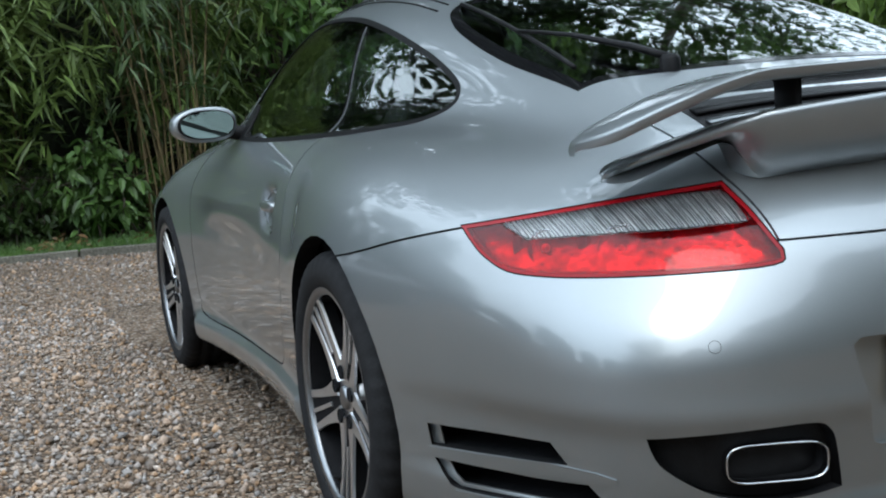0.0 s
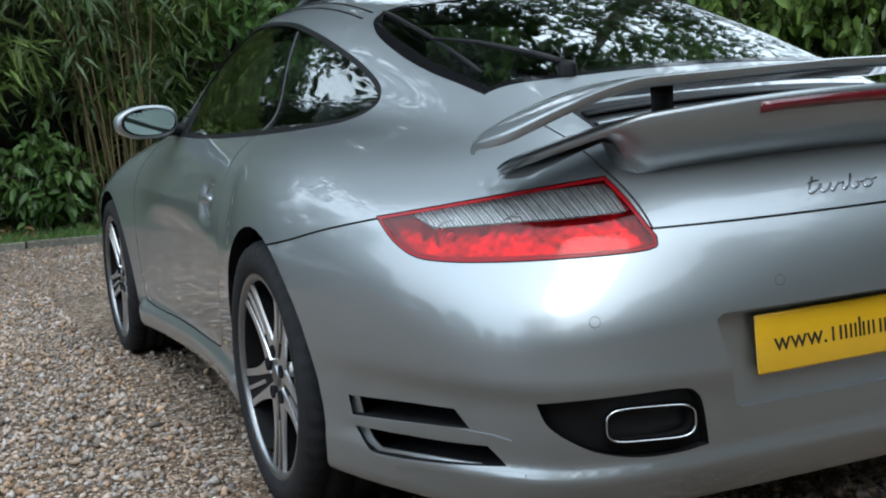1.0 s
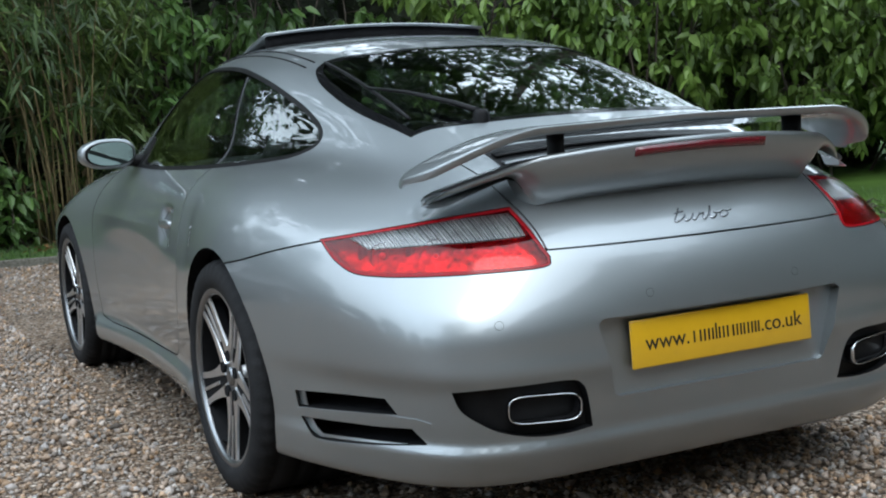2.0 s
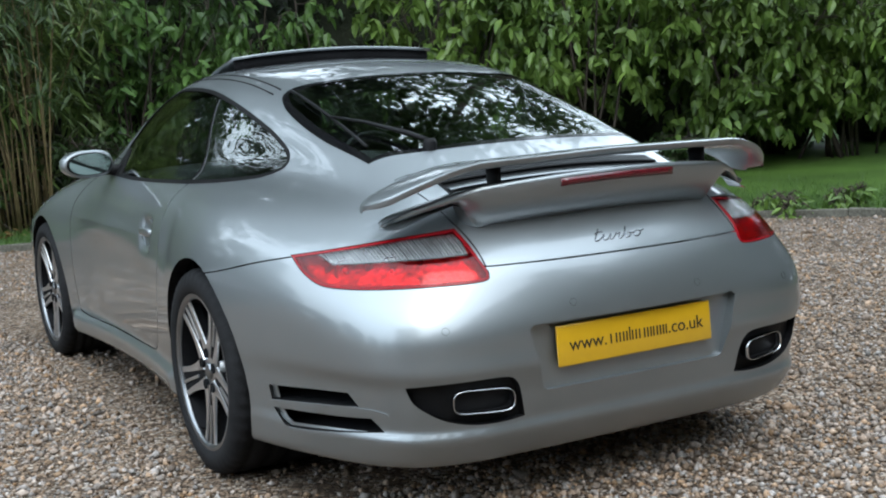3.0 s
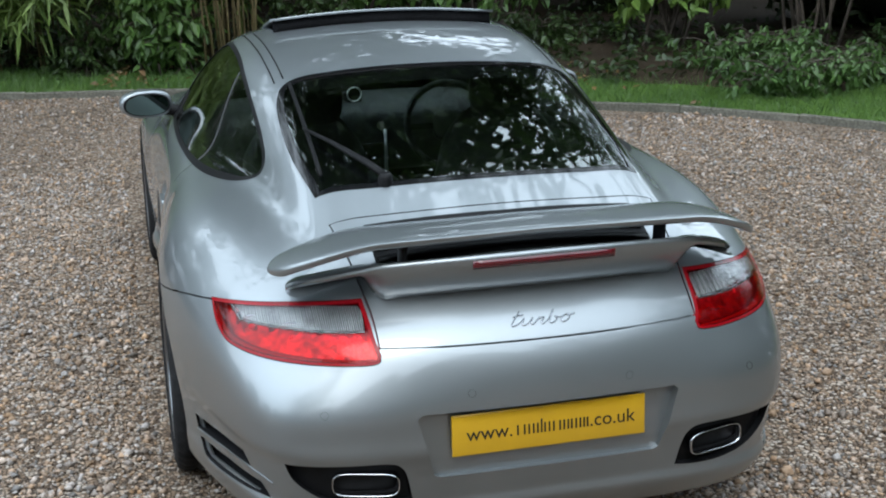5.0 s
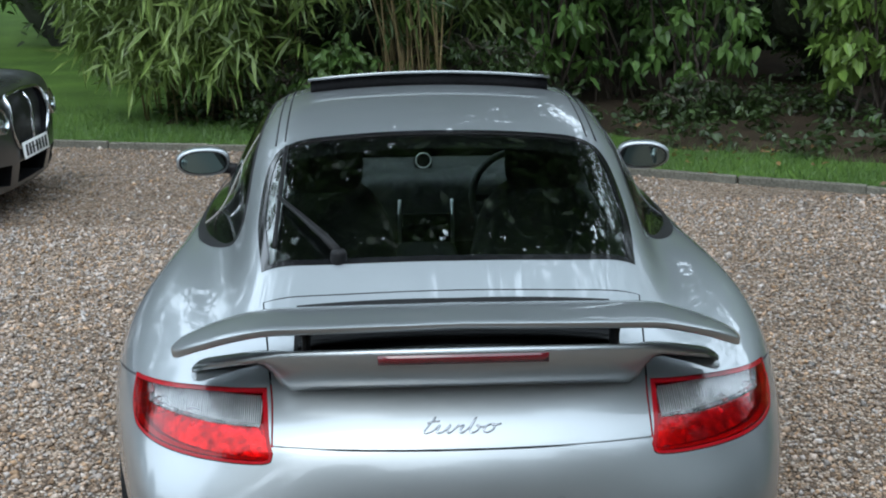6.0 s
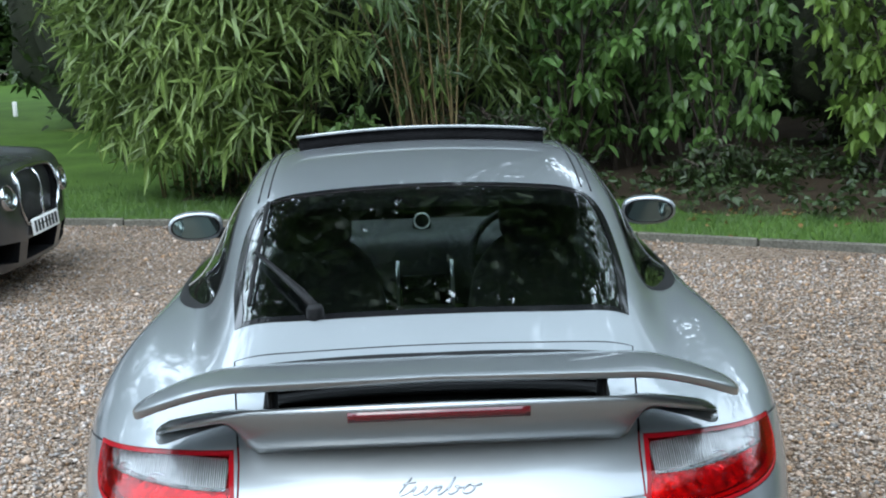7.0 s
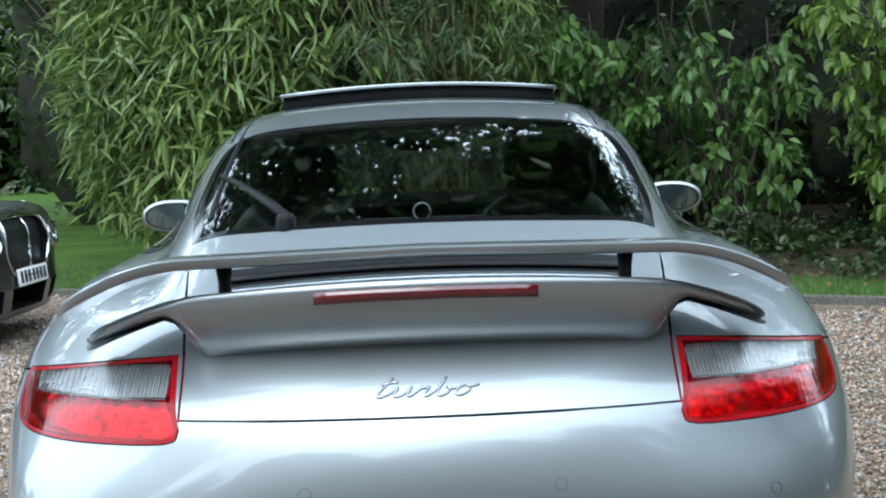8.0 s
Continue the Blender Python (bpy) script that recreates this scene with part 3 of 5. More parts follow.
def shrub(name, x, y, size, label, rng, leaf=.09, mat=None, leaves=6000, stems=9, low=.0, slim=.5, category="shrub"):
    """Branching stems from one stool with leaves clustered at the twigs."""
    bush = thing(name, label, category)
    bm = bmesh.new()
    w, d, h = size
    g = ground_z(x, y) - .03
    knots = []
    for i in range(stems):
        az = rng.uniform(0, 6.28)
        r = rng.uniform(.25, 1)
        top = np.array((x + math.cos(az) * w / 2 * r, y + math.sin(az) * d / 2 * r, g + h * rng.uniform(.7, 1.0) * (1 - .3 * r)))
        foot = np.array((x + rng.normal(0, .12), y + rng.normal(0, .12), g))
        bend = (foot + top) / 2 + rng.normal(0, .12, 3) + (0, 0, h * .08)
        ts = np.linspace(0, 1, 6)
        pts = [(1 - t)**2 * foot + 2 * t * (1 - t) * bend + t * t * top for t in ts]
        tube(bm, pts, [.006 * h + .016 * (1 - t) * h / 3 for t in ts], 6)
        for t in rng.uniform(.25, 1, 16):
            k = (1 - t)**2 * foot + 2 * t * (1 - t) * bend + t * t * top
            tip = k + rng.normal(0, 1, 3) * (w * .17, d * .17, h * .11)
            tip[2] = max(tip[2], g + low)
            tube(bm, [k, (k + tip) / 2 + (0, 0, .04), tip], [.007, .005, .002], 4)
            knots += [k + (tip - k) * s for s in (.45, .75, 1.0)]
    part("branchwork", bm, BARK, bush)
    leaf_cloud("foliage", knots, leaf, mat or BROAD_LEAF, bush, rng, .7, slim, max(1, leaves // len(knots)), .055 * max(w, h) / 2.2)
    return bush


def spray_shrub(x, y, size, label, rng, mat, sprays, stems, low, bare=.34):
    """Bare stems from one stool that carry separate drooping sprays of large leaves, with gaps between them."""
    bush = thing("leafy_shrub", label, "shrub")
    bm = bmesh.new()
    w, d, h = size
    g = ground_z(x, y) - .03
    arcs = []
    for i in range(stems):
        az, r = i * 2.4 + rng.normal(0, .3), rng.uniform(.25, 1)
        top = np.array((x + math.cos(az) * w / 2 * r, y + math.sin(az) * d / 2 * r, g + h * rng.uniform(.72, 1.0) * (1 - .22 * r)))
        foot = np.array((x + rng.normal(0, .14), y + rng.normal(0, .14), g))
        bend = foot * .45 + top * .55 + rng.normal(0, .12, 3) + (0, 0, h * .12)
        arcs.append((foot, bend, top))
        ts = np.linspace(0, 1, 7)
        tube(bm, [(1 - t)**2 * foot + 2 * t * (1 - t) * bend + t * t * top for t in ts], [.006 + .012 * (1 - t) for t in ts], 6)
    knots = []
    for i in range(sprays):
        foot, bend, top = arcs[i % stems]
        t = rng.uniform(bare, 1)
        k = (1 - t)**2 * foot + 2 * t * (1 - t) * bend + t * t * top
        az = math.atan2(k[1] - y, k[0] - x) + rng.normal(0, 1.1)
        out = rng.uniform(.18, .62)
        tip = k + (math.cos(az) * out, math.sin(az) * out, rng.uniform(-.30, .10))
        tip[2] = max(tip[2], g + low + rng.uniform(0, .3))
        mid = (k + tip) / 2 + (0, 0, .10)
        tube(bm, [k, mid, tip], [.006, .004, .0015], 4)
        for u in rng.uniform(.35, 1, 5):
            knots.append((1 - u)**2 * k + 2 * u * (1 - u) * mid + u * u * tip + rng.normal(0, .035, 3))
    part("branchwork", bm, BARK, bush)
    leaf_cloud("foliage", knots, .135, mat, bush, rng, .85, .55, 4, .045)
    return bush


def tree(name, x, y, h, spread, label, rng, leaves=7000, leaf=.22, mat=None, low=.22, limbs=26, bow=(0, 0)):
    t0 = thing(name, label, "tree")
    bm = bmesh.new()
    g = ground_z(x, y) - .4
    lean = rng.normal(0, .25, 2) + np.array(bow)
    spine = [np.array((x + lean[0] * s, y + lean[1] * s, g + h * .8 * s)) for s in np.linspace(0, 1, 8)]
    tube(bm, spine, [.02 * h * (1 - .85 * s) for s in np.linspace(0, 1, 8)], 9)
    knots = []
    for i in range(limbs):
        s = rng.uniform(low, .98)
        k = np.array((x + lean[0] * s, y + lean[1] * s, g + h * .8 * s))
        az = i * 2.4 + rng.normal(0, .3)
        r = spread * (1.15 - .75 * s) * rng.uniform(.6, 1.1)
        tip = k + (math.cos(az) * r, math.sin(az) * r, h * rng.uniform(.02, .16))
        mid = (k + tip) / 2 + (0, 0, .3)
        tube(bm, [k, mid, tip], [.006 * h * (1.2 - s), .004 * h * (1.2 - s), .01], 5)
        for u in rng.uniform(.25, 1, 9):
            p = k + (tip - k) * u + rng.normal(0, 1, 3) * (.35, .35, .3)
            tube(bm, [k + (tip - k) * u, p], [.012, .005], 3)
            knots.append(p)
    part("trunk", bm, BARK, t0)
    leaf_cloud("crown", knots, leaf, mat or DARK_LEAF, t0, rng, .4, .5, max(1, leaves // len(knots)), .42)
    return t0


def hedge_bush(x, y, size, rng, coarse=1.0, label="dense dark evergreen hedge bush"):
    """A dense evergreen bush: a coat of leaves over a solid lump, painted dark for the shade inside."""
    bush = thing("hedge_bush", label, "hedge", "hedge behind the lawn")
    w, d, h = size
    h *= rng.uniform(.9, 1.15)
    g = ground_z(x, y) - .05
    bm = bmesh.new()
    bmesh.ops.create_icosphere(bm, subdivisions=4, radius=1)
    off = rng.uniform(0, 50, 3)
    for v in bm.verts:
        q = v.co * 2.2 + Vector(off)
        k = 1 + .22 * noise.noise(q) + .10 * noise.noise(q * 2.7)
        v.co = Vector((x + v.co.x * k * w * .5, y + v.co.y * k * d * .5, max(g, g + h * .46 + v.co.z * k * h * .5)))
    skin_points = np.array([v.co[:] for v in bm.verts])
    part("dark_core", bm, DARK_HEART, bush)
    pick = skin_points[rng.integers(0, len(skin_points), 950)]
    leaf_cloud("foliage", pick, .13 * coarse**.7, DARK_LEAF, bush, rng, .3, .5, 4, .10 * coarse)
    return bush


def planting():
    rng = np.random.default_rng(7)
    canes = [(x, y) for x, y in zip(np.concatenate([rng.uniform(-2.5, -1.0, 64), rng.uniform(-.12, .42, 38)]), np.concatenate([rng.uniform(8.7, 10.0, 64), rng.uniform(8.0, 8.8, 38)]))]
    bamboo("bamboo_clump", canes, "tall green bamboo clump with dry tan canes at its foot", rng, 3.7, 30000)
    for x, y, w, d, h, n, bare in ((4.35, 7.8, 2.2, 1.8, 3.2, 130, .18), (5.5, 7.1, 2.4, 1.9, 3.1, 210, .32), (6.9, 6.5, 2.6, 2.0, 2.9, 280, .16), (8.5, 6.4, 2.3, 1.8, 2.7, 230, .16)):
        spray_shrub(x, y, (w, d, h), "broad-leaved bright green shrub with bare stems below", rng, BRIGHT_LEAF, n, 13, .34, bare)
    for x, y, n in ((1.5, 9.3, 60), (2.9, 9.1, 56)):
        spray_shrub(x, y, (2.0, 1.5, 2.8), "open leafy shrub with thin bare stems", rng, BROAD_LEAF, n, 10, .30, .12)
    spray_shrub(2.3, 9.7, (2.4, 1.6, 3.0), "sparse shrub with bare stems, its leaf colour darkened for shade", rng, MID_LEAF, 85, 11, .3, .12)
    for x, y, w in ((4.83, 3.50, .34), (5.12, 3.22, .24)):
        shrub("kerb_weed", x, y, (w, w, w * .6), "small green weed growing behind the kerb", rng, .085, BRIGHT_LEAF, 130, 6, .02, .36, "weed")
    for x, y, w, h in ((.9, 8.4, 1.2, 1.1), (-1.0, 8.5, .9, .7), (4.6, 6.2, 1.3, .55), (6.6, 6.6, 1.2, .5), (4.3, 5.3, 1.0, .40), (4.95, 5.6, 1.0, .36), (2.9, 8.2, 1.3, .45)):
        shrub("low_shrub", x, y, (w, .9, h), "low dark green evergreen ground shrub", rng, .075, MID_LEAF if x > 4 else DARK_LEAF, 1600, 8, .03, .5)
    shrub("laurel_bush", -.46, 8.2, (.85, .7, 1.0), "glossy green laurel bush beside the bamboo", rng, .11, BROAD_LEAF, 1500, 9, .04, .5)
    ground_cover(rng)
    hedge_line = [(-2.0, 13.2), (-.2, 13.6), (1.6, 13.6), (3.4, 12.8), (5.3, 10.8), (7.1, 8.7), (8.8, 8.1), (10.6, 7.6), (12.4, 7.0), (14.0, 5.6), (15.0, 3.6), (15.4, 1.4)]
    for x, y in hedge_line:
        hedge_bush(x, y, (2.5, 1.9, 3.6), rng)
    for x in (-4, -.8, 2.4, 5.6, 8.8):
        hedge_bush(x, 16.5 - .2 * x, (4.4, 2.4, 6.5), rng, 1.6, "tall dark evergreen at the back of the garden")
    bm = bevel_box(bmesh.new(), (.07, .07, .26), pose(-6.9, 19.2, .36), .01)
    tagged(part("garden_post", bm, WHITE_PLATE), "small white post standing on the lawn", "post")
    for x, y in ((-34, 24), (-30, 28), (-26, 31), (-22, 33), (-18, 35), (-14, 36), (-10, 37), (-6.5, 37), (-3, 36), (-20, 22), (-27, 18)):
        tree("woodland_tree", x, y, rng.uniform(10, 13), 4.6, "dense dark woodland tree beyond the lawn", rng, 5200, .5, DARK_LEAF, .02, 34)
    for x in (-52, -43, -34, -25, -16, -8, 0):
        hedge_bush(x, 41 - .006 * x * x, (11, 5, 9), rng, 4.0, "tall dark belt of evergreens at the far end of the lawn")
    for x, y, h, s in ((-2.6, 18.5, 13, 4.5), (-5.5, 19.5, 14, 4.5), (-9, 23, 14, 5), (-12.5, 16.5, 14, 5), (9.5, 12.5, 18, 6), (16.5, -1, 17, 6), (-17, 14, 16, 5)):
        tree("tall_tree", x, y, h, s, "tall leafy tree with open branching crown behind the hedge", rng, 6500, .30, DARK_LEAF, .3, 34)
    for x, y in ((-2.0, 13.6), (1.9, 13.2)):
        tree("overhanging_tree", x, y, 15, 7.5, "tall dense tree with branches overhanging the drive", rng, 11500, .36, DARK_LEAF, .35, 60, (0, -6.0))
    # all unseen, for reflections; the last is added only to dim the bumper
    for x, y in ((11.8, 0), (11.5, -6.0), (12, -11.5), (7.5, -14.5), (3.2, -18.5), (-10.0, -10.5)):
        tree("overhanging_tree", x, y, 13, 6, "tall dense unseen tree beside the gravel drive, added for reflections", rng, 10000, .36, DARK_LEAF, .12, 50, (-2.5, 0) if y > -9 else (0, 0))
    # unseen belt, added so upright panels reflect something dark
    for k in range(15):
        az = radians(165 + 13.5 * k)
        hedge_bush(33 * math.cos(az), 33 * math.sin(az) - 2, (rng.uniform(15, 20), 5, rng.uniform(6.0, 8.5)), rng, 4.0, "unseen dark belt of evergreens round the drive, added to darken reflections")
    # unseen opaque evergreens, added to block sky from the bumper's reflection
    for x, y in ((14, -3), (13, -8.5), (10.5, -13.5), (6, -17.5), (.5, -20), (-5.5, -20), (-11, -18.5)):
        hedge_bush(x, y, (6.5, 4, 9.0), rng, 2.5, "tall dark unseen evergreen, added to dim the bumper's reflections")
    for x, y, h, s in ((-30, -16, 9, 3.4), (-21, -27, 7, 3), (-9, -33, 8, 4), (4, -34, 6, 3), (17, -29, 9, 4), (-36, -2, 8, 3.6), (-33, 9, 8, 4), (26, -18, 7, 3)):
        tree("drive_tree", x, y, h, s, "leafy tree standing behind the gravel drive", rng, 5000, .30, DARK_LEAF, .15, 30)


planting()


def closed(points, n=8, sharp=()):
    """A smooth closed outline through 2D points; sharp: numbers of the points that stay corners."""
    p, out = [np.array(q, float) for q in points], []
    k = len(p)
    for i in range(k):
        a, b, c, d = p[i - 1], p[i], p[(i + 1) % k], p[(i + 2) % k]
        ta = (c - a) / 2 if i not in sharp else (c - b)
        tb = (d - b) / 2 if (i + 1) % k not in sharp else (c - b)
        for j in range(n):
            t = j / n
            out.append((2 * t**3 - 3 * t**2 + 1) * b + (t**3 - 2 * t**2 + t) * ta + (-2 * t**3 + 3 * t**2) * c + (t**3 - t**2) * tb)
    return np.array(out)


def grown(outline, d):
    """The outline moved outwards by d."""
    q = np.asarray(outline, float)
    e = np.roll(q, -1, 0) - np.roll(q, 1, 0)
    nrm = np.stack([e[:, 1], -e[:, 0]], 1) / np.maximum(np.linalg.norm(e, axis=1), 1e-9)[:, None]
    area = (q[:, 0] * np.roll(q[:, 1], -1) - q[:, 1] * np.roll(q[:, 0], -1)).sum()
    return untangled(q + nrm * (d if area > 0 else -d))


def untangled(q):
    """The outline without the small loops that an inward move ties at its corners."""
    q = [np.array(p) for p in q]
    i = 0
    while i < len(q):
        n, found = len(q), False
        for step in range(2, min(14, n - 2)):
            j = (i + step) % n
            a, r, b, t = q[i], q[(i + 1) % n] - q[i], q[j], q[(j + 1) % n] - q[j]
            det = r[0] * t[1] - r[1] * t[0]
            if abs(det) < 1e-15:
                continue
            c = b - a
            u, v = (c[0] * t[1] - c[1] * t[0]) / det, (c[0] * r[1] - c[1] * r[0]) / det
            if 0 <= u <= 1 and 0 <= v <= 1:
                drop = {(i + 1 + k) % n for k in range(step)}
                hit = a + u * r
                q = [hit if k == (i + 1) % n else p for k, p in enumerate(q) if k not in drop or k == (i + 1) % n]
                found = True
                break
        if found:
            i = 0
        else:
            i += 1
    return np.array(q)


SLANT = np.array((.82, .57))  # how the rear corner is looked at: along s = .82 a + .57 y


def prism(outline, view, lo, hi):
    """A closed bar over an outline: view 'side' (y, z) along x, 'rear' (x, z) along y, 'top' (x, y) along z, 'corner' (s, z) along the rear corner's slant."""
    o = np.asarray(outline, float)
    n = len(o)
    rows = []
    for depth in (lo, hi):
        d = np.full(n, depth)
        if view == "side":
            rows.append(np.stack([d, o[:, 0], o[:, 1]], 1))
        elif view == "rear":
            rows.append(np.stack([o[:, 0], d, o[:, 1]], 1))
        elif view == "top":
            rows.append(np.stack([o[:, 0], o[:, 1], d], 1))
        else:
            k = SLANT @ SLANT
            a = (o[:, 0] * SLANT[0] + d * SLANT[1]) / k
            y = (o[:, 0] * SLANT[1] - d * SLANT[0]) / k
            rows.append(np.stack([a, y, o[:, 1]], 1))
    bm = bmesh.new()
    lower, upper = [[bm.verts.new(v) for v in r] for r in rows]
    bm.faces.new(lower[::-1]), bm.faces.new(upper)
    for i in range(n):
        j = (i + 1) % n
        bm.faces.new((lower[i], lower[j], upper[j], upper[i]))
    bmesh.ops.recalc_face_normals(bm, faces=bm.faces)
    if bm.calc_volume(signed=True) < 0:
        bmesh.ops.reverse_faces(bm, faces=bm.faces)
    return bm


def flipped(bm):
    """The same on the car's other side."""
    c = bm.copy()
    bmesh.ops.scale(c, vec=(-1, 1, 1), verts=c.verts)
    bmesh.ops.reverse_faces(c, faces=c.faces)
    return c


def carve(me, bms, op, index=0):
    """Mesh me combined with the given solids, one after another."""
    ob = new("work", me)
    made = []
    for bm in bms:
        cm = bpy.data.meshes.new("tool")
        bm.to_mesh(cm)
        for m in me.materials:
            cm.materials.append(m)
        cm.polygons.foreach_set("material_index", np.full(len(cm.polygons), index, np.int32))
        tool = new("tool", cm)
        mod = ob.modifiers.new("cut", "BOOLEAN")
        mod.operation, mod.solver, mod.object = op, "MANIFOLD", tool
        made.append(tool)
    dg = bpy.context.evaluated_depsgraph_get()
    out = bpy.data.meshes.new_from_object(ob.evaluated_get(dg))
    for o in (ob, *made):
        bpy.data.objects.remove(o)
    return out


def polish(me, field=None, lift=0.0):
    """Shade by the true curvature of the field where a face lies on it, flat elsewhere."""
    field = field or coach
    n, k = len(me.vertices), len(me.loops)
    co, lv = np.empty(n * 3), np.empty(k, np.int32)
    me.vertices.foreach_get("co", co)
    me.loops.foreach_get("vertex_index", lv)
    co = co.reshape(-1, 3)
    g = gradient(field, co)
    g /= np.maximum(np.linalg.norm(g, axis=1), 1e-9)[:, None]
    on = np.abs(field(*co.T) - lift) < .0025
    pn, start, size = np.empty(len(me.polygons) * 3), np.empty(len(me.polygons), np.int32), np.empty(len(me.polygons), np.int32)
    me.polygons.foreach_get("normal", pn)
    me.polygons.foreach_get("loop_total", size)
    pn = np.repeat(pn.reshape(-1, 3), size, axis=0)
    good = on[lv] & ((g[lv] * pn).sum(1) > .55)
    me.polygons.foreach_set("use_smooth", np.full(len(me.polygons), True))
    me.normals_split_custom_set(np.where(good[:, None], g[lv], pn).tolist())
    return me


def both_sides(x0, x1):
    return [(x0, x1), (-x1, -x0)]


def arc(cy, cz, r, n=40):
    return [(cy + r * math.cos(2 * math.pi * i / n), cz + r * math.sin(2 * math.pi * i / n)) for i in range(n)]


SIDE_GLASS = closed([(1.44, .885), (1.0, .878), (.43, .889), (.10, .906), (-.01, .924), (-.062, .952), (-.045, .988), (.03, 1.026), (.18, 1.080), (.42, 1.147), (.68, 1.196),
                     (.93, 1.213), (1.10, 1.203), (1.24, 1.132), (1.37, 1.00)], 5, sharp=(0,))
REAR_GLASS = closed([(0, -.474), (.30, -.462), (.485, -.432), (.512, -.20), (.515, .02), (.500, .16), (.455, .222), (.30, .232), (0, .232),
                     (-.30, .232), (-.455, .222), (-.500, .16), (-.515, .02), (-.512, -.20), (-.485, -.432), (-.30, -.462)], 4, sharp=(2, 14))
SCREEN = closed([(0, 1.19), (.40, 1.20), (.50, 1.25), (.60, 1.62), (.50, 1.70), (0, 1.74), (-.50, 1.70), (-.60, 1.62), (-.50, 1.25), (-.40, 1.20)], 4)
ROOF_HATCH = closed([(-.41, .82), (.41, .82), (.40, 1.13), (-.40, 1.13)], 4, sharp=(0, 1, 2, 3))
LIGHT = closed([(.342, .735), (.207, .754), (.091, .769), (-.027, .783), (-.120, .792), (-.164, .749), (-.203, .700), (-.215, .680), (-.198, .662), (-.06, .658), (.079, .656), (.17, .656), (.240, .662), (.287, .684), (.315, .707)], 4, sharp=(0, 4))
CLEAR = closed([(.262, .739), (.165, .752), (.073, .764), (-.028, .773), (-.117, .777), (-.135, .763), (-.160, .729), (-.057, .725), (.067, .721), (.205, .714)], 4, sharp=(0, 4, 6, 9))
VENT_HIGH = closed([(.440, .364), (.300, .374), (.176, .382), (.146, .347), (.300, .332), (.434, .322)], 4, sharp=(0, 2, 3, 5))
VENT_LOW = closed([(.430, .298), (.25, .306), (.112, .318), (.076, .284), (.25, .262), (.375, .252), (.405, .266)], 4, sharp=(0, 2, 3))
PIPE_MOUTH = closed([(.673, .411), (.616, .415), (.525, .417), (.425, .416), (.392, .402), (.375, .370), (.360, .298), (.418, .292), (.497, .294), (.569, .310), (.614, .333), (.654, .366)], 4, sharp=(0, 6))
PLATE_BAY = closed([(-.305, .365), (-.29, .358), (.29, .358), (.305, .365), (.350, .530), (.335, .541), (-.335, .541), (-.350, .530)], 2, sharp=tuple(range(8)))
DOOR = closed([(1.50, .945), (.43, .945), (.425, .889), (.455, .80), (.445, .70), (.47, .56), (.54, .42), (.66, .30), (.80, .278), (1.3, .272), (1.80, .275), (1.86, .34), (1.86, .60), (1.84, .75), (1.70, .86)], 4, sharp=(0, 1, 2))
LID = closed([(-.470, -.567), (-.25, -.585), (0, -.59), (.25, -.585), (.470, -.567), (.440, -.80), (.426, -.93), (.424, -1.2), (-.424, -1.2), (-.426, -.93), (-.440, -.80)], 4, sharp=(0, 4, 7, 8))
BUMPER = closed([(-.0, .640), (-.216, .668), (-.40, .704), (-.60, .738), (-.72, .700), (-.99, .698), (-1.3, .698), (-1.3, .0), (.0, .0)], 3, sharp=(0, 3, 4, 6, 7, 8))


def coach_grid():
    half = np.arange(.00625, 1.0, .0125)
    xs = np.concatenate([-half[::-1], half])
    ys = np.concatenate([np.arange(-1.15, -.30, .0125), np.arange(-.30, 3.5, .025)])
    v, f = surface(coach, xs, ys, np.arange(.1, 1.34, .0125))
    v = settle(coach, v)
    g = gradient(coach, v)
    return v, f, g / np.linalg.norm(g, axis=1)[:, None]


COACH_V, COACH_F, COACH_N = coach_grid()


def solid(lift, mats):
    """The whole coachwork as a solid, swollen by lift."""
    me = bpy.data.meshes.new("solid")
    me.from_pydata((COACH_V + lift * COACH_N).tolist(), [], COACH_F.tolist())
    for m in mats:
        me.materials.append(m)
    me.update()
    return me


